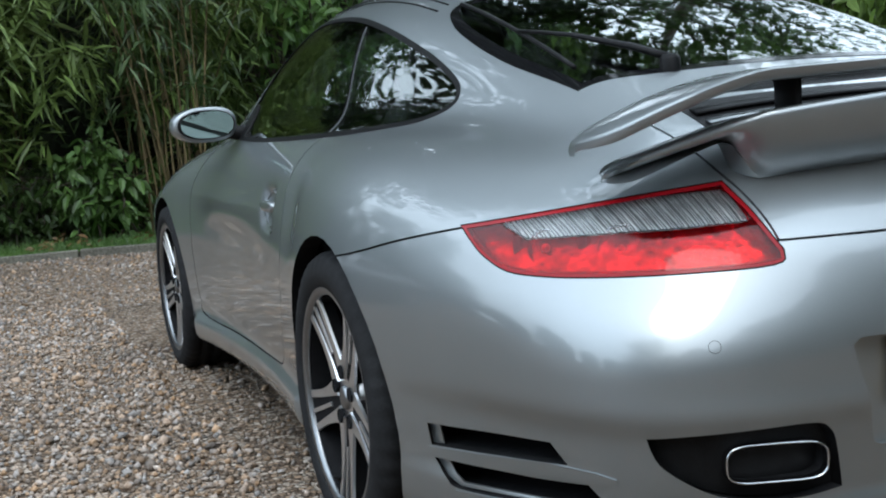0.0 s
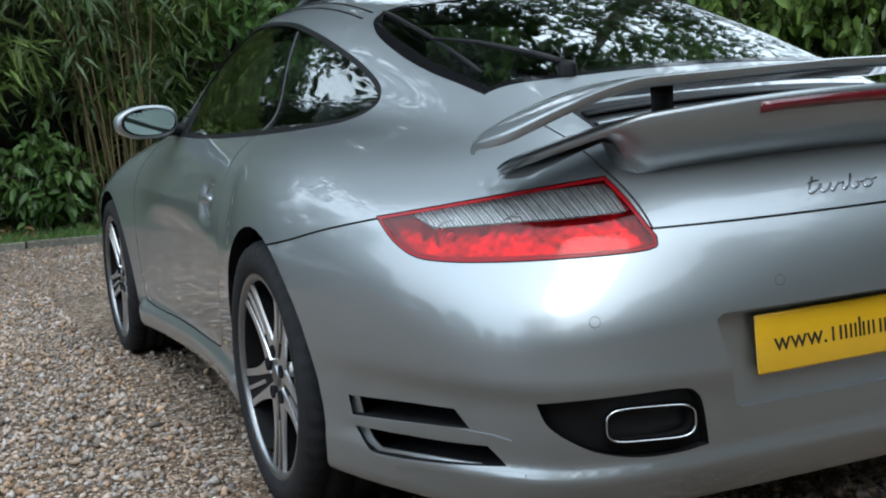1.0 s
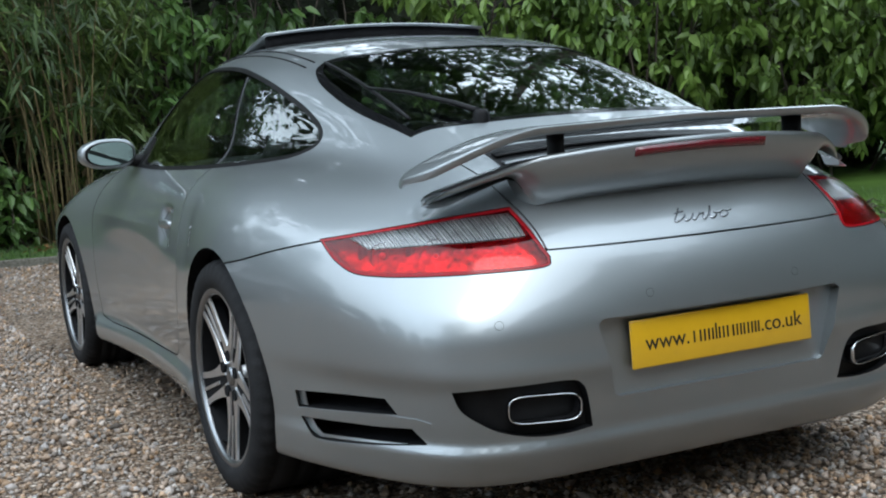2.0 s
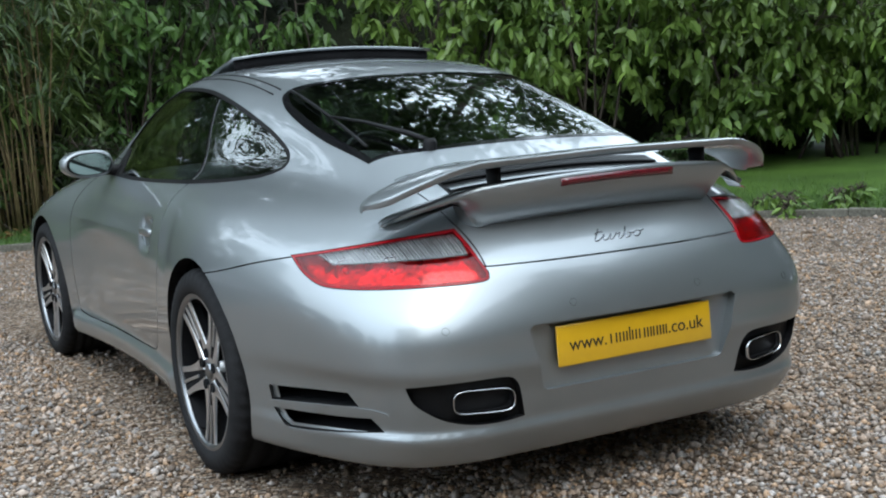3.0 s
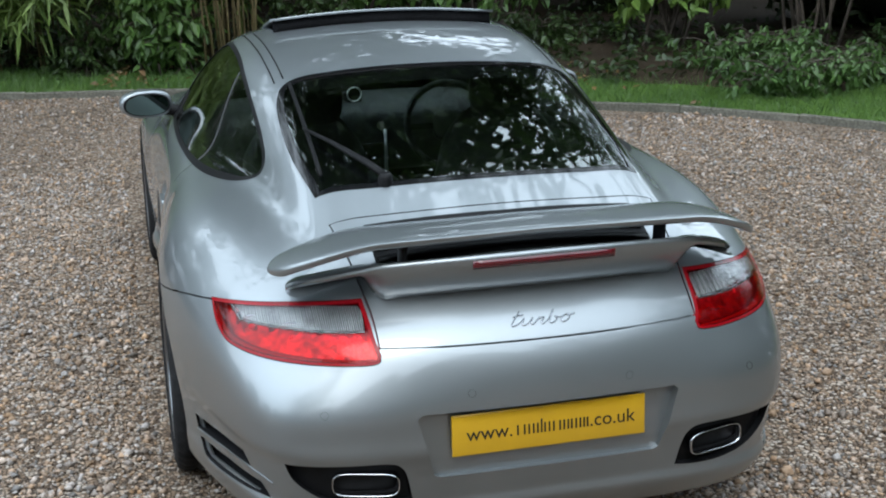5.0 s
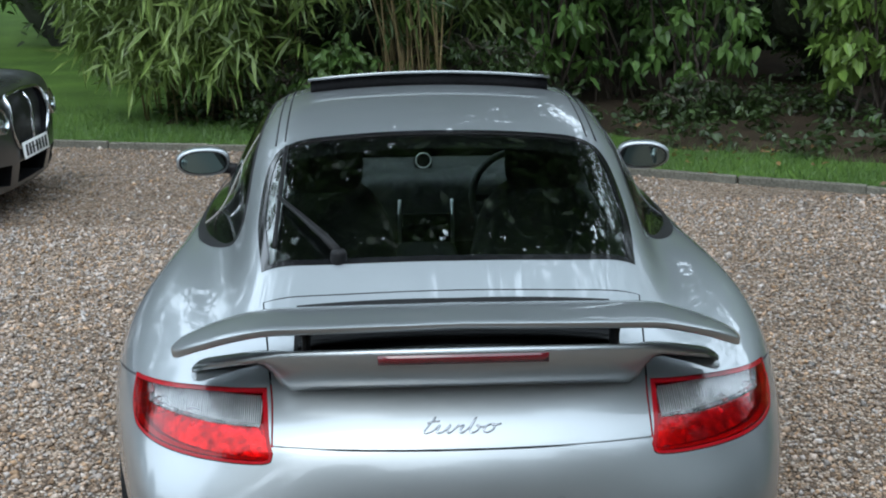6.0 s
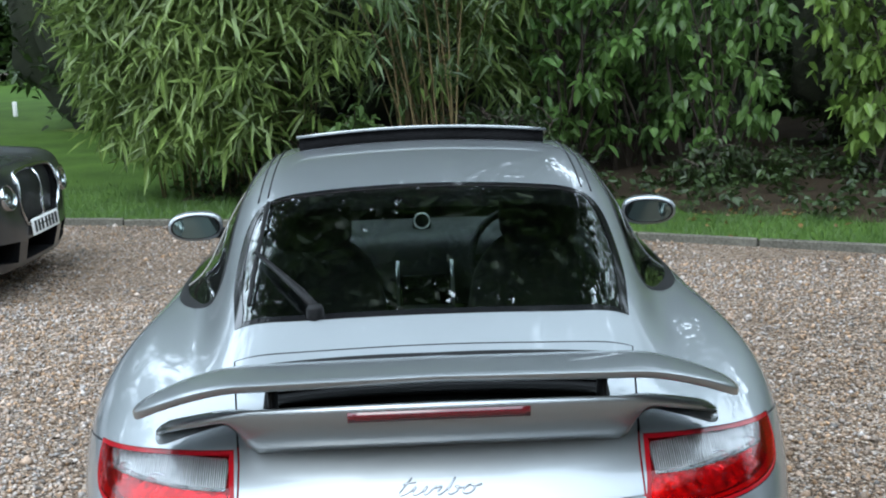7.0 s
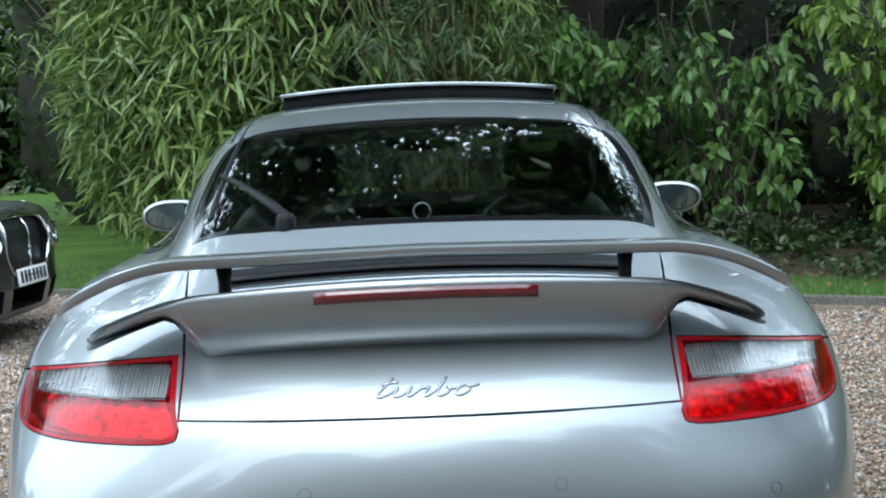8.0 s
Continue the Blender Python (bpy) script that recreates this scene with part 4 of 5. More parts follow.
def coupe_body(car):
    """Shell, doors, lid and bumper cut from one solid, with real gaps between them."""
    me = solid(0.0, [PAINT, LINER])
    room_v, room_f = surface(cabin_room, np.arange(-1.0, 1.01, .025), np.arange(-.7, 2.1, .025), np.arange(.3, 1.33, .025), False)
    room = bmesh.new()
    corners = [room.verts.new(v) for v in room_v]
    for f in room_f:
        room.faces.new([corners[i] for i in f])
    me = carve(me, [room], "DIFFERENCE", 1)
    dark = []
    for lo, hi in both_sides(.56, 1.1):
        dark += [prism(arc(0, .327, .362), "side", lo, hi), prism(arc(2.35, .316, .352), "side", lo, hi)]
    for q, lo, hi in ((VENT_HIGH, .80, 1.4), (VENT_LOW, .78, 1.4)):
        p = prism(q, "corner", lo, hi)
        dark += [p, flipped(p)]
    p = prism(PIPE_MOUTH, "rear", -1.3, -.86)
    dark += [p, flipped(p)]
    p = prism(LIGHT, "corner", .84, 1.4)
    dark += [p, flipped(p)]
    for lo, hi in both_sides(.38, 1.1):
        dark.append(prism(grown(SIDE_GLASS, -.006), "side", lo, hi))
    dark += [prism(grown(REAR_GLASS, -.012), "top", .90, 1.5), prism(grown(SCREEN, -.012), "top", .86, 1.5), prism(ROOF_HATCH, "top", 1.0, 1.5)]
    me = carve(me, dark, "DIFFERENCE", 1)
    me = carve(me, [prism(PLATE_BAY, "rear", -1.3, -1.022)], "DIFFERENCE", 0)
    gap = .0022
    doors = [prism(grown(DOOR, -gap), "side", lo, hi) for lo, hi in both_sides(.60, 1.1)]
    door_cut = [prism(grown(DOOR, gap), "side", lo, hi) for lo, hi in both_sides(.60, 1.1)]
    lid = prism(grown(LID, -gap), "top", .70, 1.2)
    pieces = [("door", carve(me, [d], "INTERSECT"), "") for d in doors]
    rest = carve(me, door_cut, "DIFFERENCE", 1)
    pieces.append(("rear_bumper", carve(rest, [prism(grown(BUMPER, -gap), "side", -1.1, 1.1)], "INTERSECT"), ""))
    rest = carve(rest, [prism(grown(BUMPER, gap), "side", -1.1, 1.1)], "DIFFERENCE", 1)
    pieces.append(("engine_lid", carve(rest, [lid], "INTERSECT"), ""))
    rest = carve(rest, [prism(grown(LID, gap), "top", .70, 1.2)], "DIFFERENCE", 1)
    pieces.append(("body_shell", rest, ""))
    for name, mesh, label in pieces:
        ob = new(name, polish(mesh))
        ob.parent = car


def skin(name, outline, view, lo, hi, mat, car, lift=.0, thick=.006, mirror=False, label="", without=None):
    """A curved pane that follows the coachwork inside an outline."""
    core = bmesh.new()
    core.from_mesh(solid(lift - thick, [mat]))
    me = carve(solid(lift, [mat]), [prism(outline, view, lo, hi)], "INTERSECT")
    if without is not None:
        me = carve(me, [prism(w, view, lo - .02, hi + .02) for w in without], "DIFFERENCE")
    me = polish(carve(me, [core], "DIFFERENCE"), coach, lift)
    made = []
    for s in ((1, -1) if mirror else (1,)):
        ob = new(name, me if s == 1 else me.copy())
        if s == -1:
            ob.data.transform(Matrix.Diagonal((-1, 1, 1, 1)))
            ob.data.flip_normals()
            polish(ob.data, coach, lift)
        ob.parent = car
        if label:
            tagged(ob, label)
        made.append(ob)
    return made


coupe = thing("sports_car", "silver metallic rear-engined coupe with raised rear spoiler, parked on gravel", "car")
coupe_body(coupe)


# ---- the coupe's lamps, glass and fittings ----
def ellipse_box(bm, size, m=None, power=.45, seg=20, rings=12):
    """A rounded, cushion-like body."""
    rows = []
    def bend(c):
        return math.copysign(abs(c)**power, c)
    for i in range(rings + 1):
        ph = -math.pi / 2 + math.pi * i / rings
        row = []
        for j in range(seg):
            th = 2 * math.pi * j / seg
            v = Vector((bend(math.cos(ph)) * bend(math.cos(th)) * size[0] / 2, bend(math.cos(ph)) * bend(math.sin(th)) * size[1] / 2, bend(math.sin(ph)) * size[2] / 2))
            row.append(bm.verts.new(m @ v if m else v))
        rows.append(row)
    for a, b in zip(rows, rows[1:]):
        for j in range(seg):
            k = (j + 1) % seg
            bm.faces.new((a[j], a[k], b[k], b[j]))
    bmesh.ops.remove_doubles(bm, verts=bm.verts, dist=1e-5)
    return bm


def loft(bm, sections, cap=True):
    """A skin over closed sections with equal numbers of points."""
    rows = [[bm.verts.new(p) for p in s] for s in sections]
    n = len(rows[0])
    for a, b in zip(rows, rows[1:]):
        for i in range(n):
            j = (i + 1) % n
            bm.faces.new((a[i], a[j], b[j], b[i]))
    if cap:
        bm.faces.new(rows[0][::-1]), bm.faces.new(rows[-1])
    bmesh.ops.recalc_face_normals(bm, faces=bm.faces)
    return bm


def drop_on(x, y):
    """Height of the coachwork over a place."""
    z = np.linspace(1.4, .5, 1801)
    f = coach(np.full(1801, x), np.full(1801, y), z)
    return float(z[np.argmax(f < 0)])


def lamps(car):
    inner = grown(LIGHT, -.0075)
    skin("lamp_housing", grown(LIGHT, -.003), "corner", .6, 1.4, REFLECTOR, car, -.034, .006, True, "silvered tail lamp reflector")
    skin("lamp_border", grown(LIGHT, -.0025), "corner", .6, 1.4, LENS_EDGE, car, .001, .02, True, "deep red tail lamp border", [inner])
    skin("red_lens", grown(LIGHT, -.0077), "corner", .6, 1.4, LENS_RED, car, .0, .005, True, "red tail lamp lens", [grown(CLEAR, .0015)])
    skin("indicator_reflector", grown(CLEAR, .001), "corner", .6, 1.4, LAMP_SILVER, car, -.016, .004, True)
    skin("clear_lens", CLEAR, "corner", .6, 1.4, LENS_CLEAR, car, .0, .005, True, "clear ribbed indicator lens")
    for sx in (-1, 1):
        for a, y, z, r in ((.50, -.925, .69, .040), (.64, -.84, .69, .042), (.735, -.735, .695, .032)):
            bm = bmesh.new()
            m = Matrix.Translation((sx * a * .955, y * .955, z)) @ Vector((sx * .55, -.83, .1)).to_track_quat("Z", "Y").to_matrix().to_4x4()
            ring(bm, [(-.02, r * .3), (-.008, r * .8), (.010, r), (.012, r * .96), (-.006, r * .7), (-.012, .002)], 24, "Z", m=m)
            part("bulb_bowl", bm, CHROME, car)
            bm = bmesh.new()
            ring(bm, [(-.014, .008), (.012, .008), (.020, .005), (.022, .0005)], 14, "Z", m=m)
            part("bulb", bm, WHITE_PLATE, car)
        for a, y in ((.575, -.885), (.69, -.79), (.765, -.68)):
            bm = bevel_box(bmesh.new(), (.016, .03, .085), Matrix.Translation((sx * a * .952, y * .952, .675)) @ pose(0, 0, 0, 0, 0, 40 * sx), .003)
            part("lamp_partition", bm, BLACK, car)


def glazing(car):
    skin("rear_window", grown(REAR_GLASS, -.0135), "top", .88, 1.5, REAR_PANE, car, -.001, .004, label="tinted rear window")
    skin("rear_window_surround", REAR_GLASS, "top", .88, 1.5, GLOSS_BLACK, car, .0012, .004, label="black glazed window border", without=[grown(REAR_GLASS, -.022)])
    for lo, hi in both_sides(.36, 1.1):
        skin("side_window", grown(SIDE_GLASS, -.007), "side", lo, hi, SIDE_PANE, car, -.001, .004, label="tinted side window")
        skin("side_window_trim", SIDE_GLASS, "side", lo, hi, BLACK, car, .0015, .004, label="black rubber window trim", without=[grown(SIDE_GLASS, -.011)])
        bowl = [(.655 + .062 * math.cos(2 * math.pi * q / 32), .709 + .050 * math.sin(2 * math.pi * q / 32)) for q in range(32)]
        skin("handle_bowl_rim", bowl, "side", lo, hi, PAINT, car, .0025, .004, without=[grown(bowl, -.0055)])
        post = [(.436, .86), (.424, .86), (.588, 1.21), (.602, 1.21)]
        post_in = [(y, min(z, 1.165) if z > 1 else .895) for y, z in post]
        skin("window_divider", post_in, "side", lo, hi, GLOSS_BLACK, car, .0008, .004, label="thin black strip between door glass and quarter glass")
        skin("mirror_triangle", [(1.43, .893), (1.30, .893), (1.33, .985), (1.37, .990)], "side", lo, hi, BLACK, car, .003, .006, label="black mirror mounting panel")
    skin("windscreen", grown(SCREEN, -.0135), "top", .84, 1.5, SIDE_PANE, car, -.001, .004, label="clear windscreen")


def roof_panel(car):
    bm = bmesh.new()
    rows_top, rows_low = [], []
    for i in range(13):
        x = -.42 + .84 * i / 12
        edge = 1 - .5 * (abs(x) / .42)**8
        low, high = [], []
        for j in range(7):
            y = .815 + .335 * j / 6
            lift = .046 * (1 - j / 6)**1.1
            z = float(ROOF(np.array([y]))[0] - .13 * x * x) + lift
            high.append(bm.verts.new((x, y, z + .003)))
            low.append(bm.verts.new((x, y, z - .005)))
        rows_top.append(high), rows_low.append(low)
    for a, b, up in [(p, q, True) for p, q in zip(rows_top, rows_top[1:])] + [(p, q, False) for p, q in zip(rows_low, rows_low[1:])]:
        for j in range(6):
            f = (a[j], b[j], b[j + 1], a[j + 1])
            bm.faces.new(f if up else f[::-1])
    for t, l in ((rows_top[0], rows_low[0]), (rows_top[-1], rows_low[-1])):
        for j in range(6):
            bm.faces.new((t[j], t[j + 1], l[j + 1], l[j]))
    for j in (0, 6):
        for i in range(12):
            bm.faces.new((rows_top[i][j], rows_top[i + 1][j], rows_low[i + 1][j], rows_low[i][j]))
    bmesh.ops.recalc_face_normals(bm, faces=bm.faces)
    part("sunroof_panel", bm, PAINT, car, "silver sunroof panel tilted up at its rear edge")
    # black strip in place of the shaded gap below the raised edge
    bm = bmesh.new()
    sec = []
    for i in range(13):
        x = -.412 + .824 * i / 12
        z = float(ROOF(np.array([.835]))[0] - .13 * x * x)
        sec.append([(x, .829, z - .012), (x, .8295, z + .039), (x, .850, z + .036), (x, .850, z - .012)])
    loft(bm, sec)
    part("sunroof_gap", bm, LINER, car, "black strip standing for the shaded gap under the sunroof panel")
    for sx in (-1, 1):
        for x0, x1 in ((.470, .492), (.445, .463)):
            bm = bmesh.new()
            pts = []
            for i in range(15):
                y = .262 + .80 * i / 14
                x = x1 + (x1 + .012 - x1) * i / 14 + (.0 if x0 > .46 else 0)
                pts.append((sx * x, y, drop_on(sx * x, y) + .0005))
            tube(bm, pts, .0028, 6)
            part("roof_seam", bm, BLACK, car, "thin black roof seam")


def spoiler(car):
    sections = []
    for i in range(61):
        u = math.sin(math.pi / 2 * (-1 + i / 30))
        a = abs(u)
        k = max(0, (a - .62) / .38)
        x = .668 * u
        back = -.982 + .012 * a * a + .135 * k**2.4
        front = -.745 + .02 * a + .035 * k**2
        zc = .958 - .012 * a - .088 * k**1.8
        rise = .022 * (1 - k * .3)
        th = .013 + .002 * k
        if a > .945:
            q = max(.05, math.sqrt(max(0, 1 - ((a - .945) / .055)**2)))
            mid = (front + back) / 2
            front, back, th = mid + (front - mid) * q, mid + (back - mid) * q, th * (.25 + .75 * q)
        sec = []
        for t, up in ((0, 0), (.012, .38), (.04, .68), (.1, .9), (.2, 1.0), (.35, 1.0), (.5, .95), (.7, .87), (.9, .8), (.98, .72), (1, .55), (1, .35), (.99, -.1), (.975, -.5), (.955, -.72), (.85, -.75), (.5, -.7), (.2, -.75), (.08, -.66), (.03, -.45), (.008, -.22)):
            sec.append((x, front + (back - front) * t, zc - rise * (.5 - t) * 1.0 + th * up + .006 * math.sin(math.pi * t) * (1 if up > 0 else .3)))
        sections.append(sec)
    part("rear_wing", loft(bmesh.new(), sections), PAINT, car, "raised silver rear wing", sharp=50)
    # the lip below it: full to the deck in the middle, thinning to a blade past the lid's edge
    sections = []
    for i in range(81):
        u = math.sin(math.pi / 2 * (-1 + i / 40))
        x = .624 * u
        k = max(0, (abs(x) - .405) / .219)
        w = min(1, max(0, (abs(x) - .385) / .075))
        w = w * w * (3 - 2 * w)
        lip_y = -1.004 + .38 * x * x + .085 * k**1.5
        lip_z = .926 - .13 * x * x - .050 * k**1.3
        front_y = -.845 + .07 * k
        base_y = -.885 + .06 * x * x + .15 * k
        deck = drop_on(min(abs(x), .415), -.845) - .012
        full = [(front_y, deck), (front_y - .05, deck + .018), (lip_y + .045, lip_z - .010), (lip_y + .02, lip_z - .003), (lip_y + .007, lip_z), (lip_y + .001, lip_z - .004), (lip_y, lip_z - .012),
                (lip_y + .005, lip_z - .032), (lip_y + .014, lip_z - .052), (lip_y + .028, lip_z - .074), (lip_y + .045, lip_z - .092), (lip_y + .066, lip_z - .106), (base_y, .792), (base_y + .05, .772)]
        blade = [(front_y, lip_z - .022), (front_y - .03, lip_z - .006), (lip_y + .045, lip_z - .002), (lip_y + .02, lip_z), (lip_y + .007, lip_z - .001), (lip_y + .001, lip_z - .006), (lip_y, lip_z - .011),
                 (lip_y + .003, lip_z - .017), (lip_y + .010, lip_z - .021), (lip_y + .022, lip_z - .024), (lip_y + .035, lip_z - .027), (lip_y + .052, lip_z - .030), (front_y - .05, lip_z - .034), (front_y - .015, lip_z - .031)]
        sec = [(p[0] + (q[0] - p[0]) * w, p[1] + (q[1] - p[1]) * w) for p, q in zip(full, blade)]
        if k > .8:
            q = max(.06, math.sqrt(max(0, 1 - ((k - .8) / .2)**2)))
            cy, cz = sum(p[0] for p in sec) / 14, sum(p[1] for p in sec) / 14
            sec = [(cy + (p[0] - cy) * q, cz + (p[1] - cz) * (.3 + .7 * q)) for p in sec]
        sections.append([(x, p[0], p[1]) for p in sec])
    part("ducktail", loft(bmesh.new(), sections), PAINT, car, "silver ducktail lip under the wing", sharp=50)
    for sx in (-1, 1):
        bm = bmesh.new()
        sec = []
        for z, w in ((.875, .028), (.905, .020), (.925, .020), (.952, .028)):
            sec.append([(sx * .346 + w / 2 * math.cos(t), -.905 + .034 * math.sin(t), z) for t in [2 * math.pi * q / 16 for q in range(16)]])
        part("wing_post", loft(bm, sec), BLACK, car, "black spoiler post")
    bm = bmesh.new()
    sec = []
    for i in range(17):
        x = -.187 + .374 * i / 16
        y, z = -1.004 + .38 * x * x, .926 - .13 * x * x
        sec.append([(x, y - .0035, z - .013), (x, y - .0005, z - .034), (x, y + .022, z - .034), (x, y + .022, z - .013)])
    part("brake_light", loft(bm, sec), LENS_BRAKE, car, "long dark red high brake light")
    skin("engine_grille", [(-.385, -.612), (0, -.622), (.385, -.612), (.385, -.83), (-.385, -.83)], "top", .6, 1.2, BLACK, car, .0015, .004, label="black engine air grille")
    for j, y in enumerate((-.665, -.715, -.765, -.815)):
        bm = bmesh.new()
        sec = []
        for i in range(17):
            x = -.375 + .75 * i / 16
            z = drop_on(x, y) + .006
            sec.append([(x, y - .014, z - .006), (x, y + .014, z + .002), (x, y + .014, z + .006), (x, y - .014, z)])
        part("grille_slat", loft(bm, sec), PAINT if j % 2 else BLACK, car)


def lettering(name, words, size, m, mat, parent):
    """Flat letters in the built-in font, standing a hair off their support."""
    curve = bpy.data.curves.new(name, "FONT")
    curve.body, curve.size, curve.extrude, curve.resolution_u = words, size, .0006, 3
    ghost = bpy.data.objects.new(name, curve)
    bpy.context.scene.collection.objects.link(ghost)
    bpy.context.view_layer.update()
    me = bpy.data.meshes.new_from_object(ghost.evaluated_get(bpy.context.evaluated_depsgraph_get()))
    bpy.data.objects.remove(ghost)
    bpy.data.curves.remove(curve)
    bm = bmesh.new()
    bm.from_mesh(me)
    bpy.data.meshes.remove(me)
    bm.transform(m)
    return part(name, bm, mat, parent, smooth=False)


def trim(car):
    # show plate: the lettered ends, and the middle word as bars
    tilt = pose(0, -1.041, .469, -3.5, 0, 0)
    bm = bevel_box(bmesh.new(), (.522, .008, .111), tilt, .004)
    plate = part("number_plate", bm, YELLOW, car, "yellow rear number plate with black lettering")
    lettering("plate_lettering", "www.", .052, tilt @ pose(-.224, -.0046, -.016, 90, 0, 0), INK, plate)
    lettering("plate_lettering", ".co.uk", .052, tilt @ pose(.106, -.0046, -.016, 90, 0, 0), INK, plate)
    x = -.094
    for w, h in ((.030, .027), (.020, .027), (.010, .027), (.006, .037), (.020, .027), (.028, .027), (.018, .027), (.020, .027), (.010, .027), (.016, .027)):
        for k in ((.5,) if w < .012 else (.2, .8)):
            part("plate_bar", bevel_box(bmesh.new(), (.0045, .0012, h), tilt @ pose(x + w * k, -.0048, -.016 + h / 2), .0), INK, plate, smooth=False)
        x += w + .0022
    # script on the lid: one running pen stroke and the bar of the first letter
    pen = [(.9, 2.0), (.35, 1.0), (0, .2), (.35, 0), (1.1, .35), (1.75, 1.0), (1.55, .3), (1.85, 0), (2.5, .3), (3.05, 1.0), (2.85, .25), (3.2, .05), (3.75, .6), (4.1, 1.0), (4.0, .8), (4.75, .95), (4.45, .3), (4.75, .0),
           (5.5, .7), (6.0, 1.9), (5.65, .5), (5.95, 0), (6.6, .25), (6.75, .8), (6.35, .85), (6.9, .7), (7.5, .75), (8.0, 1.0), (7.5, .7), (7.45, .15), (8.0, 0), (8.6, .4), (8.55, .9), (8.1, 1.0), (8.6, .85), (9.5, 1.05)]
    bm = bmesh.new()
    for stroke in (pen, [(.1, 1.25), (.7, 1.45), (1.7, 1.5)]):
        ends = [stroke[0]] + stroke + [stroke[-1]]
        pts = []
        for i in range(1, len(ends) - 2):
            p0, p1, p2, p3 = (np.array(q) for q in ends[i - 1:i + 3])
            for t in np.arange(0, 1, .2):
                u, v = .5 * (2 * p1 + (p2 - p0) * t + (2 * p0 - 5 * p1 + 4 * p2 - p3) * t * t + (3 * p1 - p0 - 3 * p2 + p3) * t**3)
                x, z = -.0895 + .0178 * (u + .35 * v), .729 + .0138 * v
                ys = np.linspace(-1.15, -.8, 701)
                pts.append((x, float(ys[np.argmax(coach(np.full(701, x), ys, np.full(701, z)) < 0)]) - .0018, z))
        tube(bm, pts, .0021, 6)
    part("model_script", bm, SCRIPT, car, "chrome script lettering on the engine lid")
    # fins of the bumper vents
    for path, r in (([(.440, .310), (.30, .318), (.18, .331), (.10, .333), (.062, .332)], (.009, .0125, .0125, .010, .004)), ([(.385, .242), (.25, .252), (.15, .263), (.040, .272)], (.006, .008, .007, .004))):
        fine = []
        for q in range(25):
            w = q / 24 * (len(path) - 1)
            i = min(int(w), len(path) - 2)
            fine.append((*(np.array(path[i]) * (1 - w + i) + np.array(path[i + 1]) * (w - i)), r[i] * (1 - w + i) + r[i + 1] * (w - i)))
        band = [(q, z + w) for q, z, w in fine] + [(q, z - w) for q, z, w in fine[::-1]]
        skin("vent_fin", band, "corner", .6, 1.4, PAINT, car, .0022, .03, True, "silver fin of the bumper air vent")
    for cheek in ([(.440, .362), (.434, .324), (.408, .326), (.414, .364)], [(.428, .296), (.404, .267), (.375, .254), (.25, .264), (.13, .277), (.25, .2695), (.366, .262), (.386, .275), (.400, .297)]):
        skin("vent_cheek", cheek, "corner", .6, 1.4, PAINT, car, -.010, .006, True, "silver inner wall of the bumper air vent")
    # exhausts
    for sx in (-1, 1):
        mouth = PIPE_MOUTH * (sx, 1)
        skin("exhaust_surround", grown(mouth, -.003), "rear", -1.3, -.7, BLACK, car, -.022, .02, label="black plastic exhaust surround")
        bm = bmesh.new()
        m = Matrix.Translation((sx * .480, -1.022, .357)) @ pose(0, 0, 0, 0, -2.0 * sx, 13 * sx)
        rows = []
        for y, g in ((.12, -.004), (.01, 0), (.0, .0005), (-.002, -.0008), (-.0018, -.0024), (.003, -.0032), (.016, -.0036)):
            row = []
            for q in range(40):
                t = 2 * math.pi * q / 40
                cx, cz = math.cos(t), math.sin(t)
                px = math.copysign(abs(cx)**.38, cx) * (.085 + g)
                pz = math.copysign(abs(cz)**.62, cz) * (.032 + g)
                row.append(m @ Vector((px, y, pz)))
            rows.append(row)
        part("exhaust_tip", loft(bm, rows, False), CHROME, car, "oval chrome exhaust tip")
        bm = bmesh.new()
        bore = [[p + Vector((0, d, 0)) for p in rows[-1]] for d in (0, .03, .07)]
        loft(bm, bore, False)
        bm.faces.new([v for v in bm.verts][-40:])
        part("exhaust_bore", bm, LINER, car, "black exhaust bore")
        # parking sensors
        for a, z in ((.575, .552), (.21, .585)):
            ys = np.linspace(-1.15, -.6, 1101)
            y = float(ys[np.argmax(coach(np.full(1101, sx * a), ys, np.full(1101, z)) < 0)])
            g = gradient(coach, np.array([[sx * a, y, z]]))[0]
            m = Matrix.Translation((sx * a, y, z)) @ Vector(g).to_track_quat("Z", "Y").to_matrix().to_4x4()
            bm = bmesh.new()
            ring(bm, [(-.004, .0102), (.0004, .0102), (.0005, .0096), (-.003, .0094)], 24, "Z", m=m)
            part("parking_sensor", bm, BLACK, car, "thin dark ring of a parking sensor")
        # door handle
        bm = bmesh.new()
        ellipse_box(bm, (.022, .135, .030), pose(sx * .860, .655, .716, 0, 0, 0), .6, 24, 12)
        part("door_handle", bm, PAINT, car, "silver door handle in a shallow bowl")
        # mirror
        m = Matrix.Translation((sx * .872, 1.385, .938)) @ pose(0, 0, 0, 0, 0, -8 * sx)
        bm = ellipse_box(bmesh.new(), (.208, .145, .112), m, .72, 28, 16)
        inv = m.inverted()
        for v in bm.verts:
            p = inv @ v.co
            if p.y < -.030:
                p.y = -.030 - (-.030 - p.y) * .15
            p.z *= 1 - .25 * max(0, p.x * sx / .11)**2
            v.co = m @ p
        mirror = part("door_mirror", bm, PAINT, car, "silver door mirror housing")
        bm = bmesh.new()
        outline = [(.088 * math.copysign(abs(math.cos(t))**.8, math.cos(t)), .0435 * math.copysign(abs(math.sin(t))**.8, math.sin(t))) for t in [2 * math.pi * q / 36 for q in range(36)]]
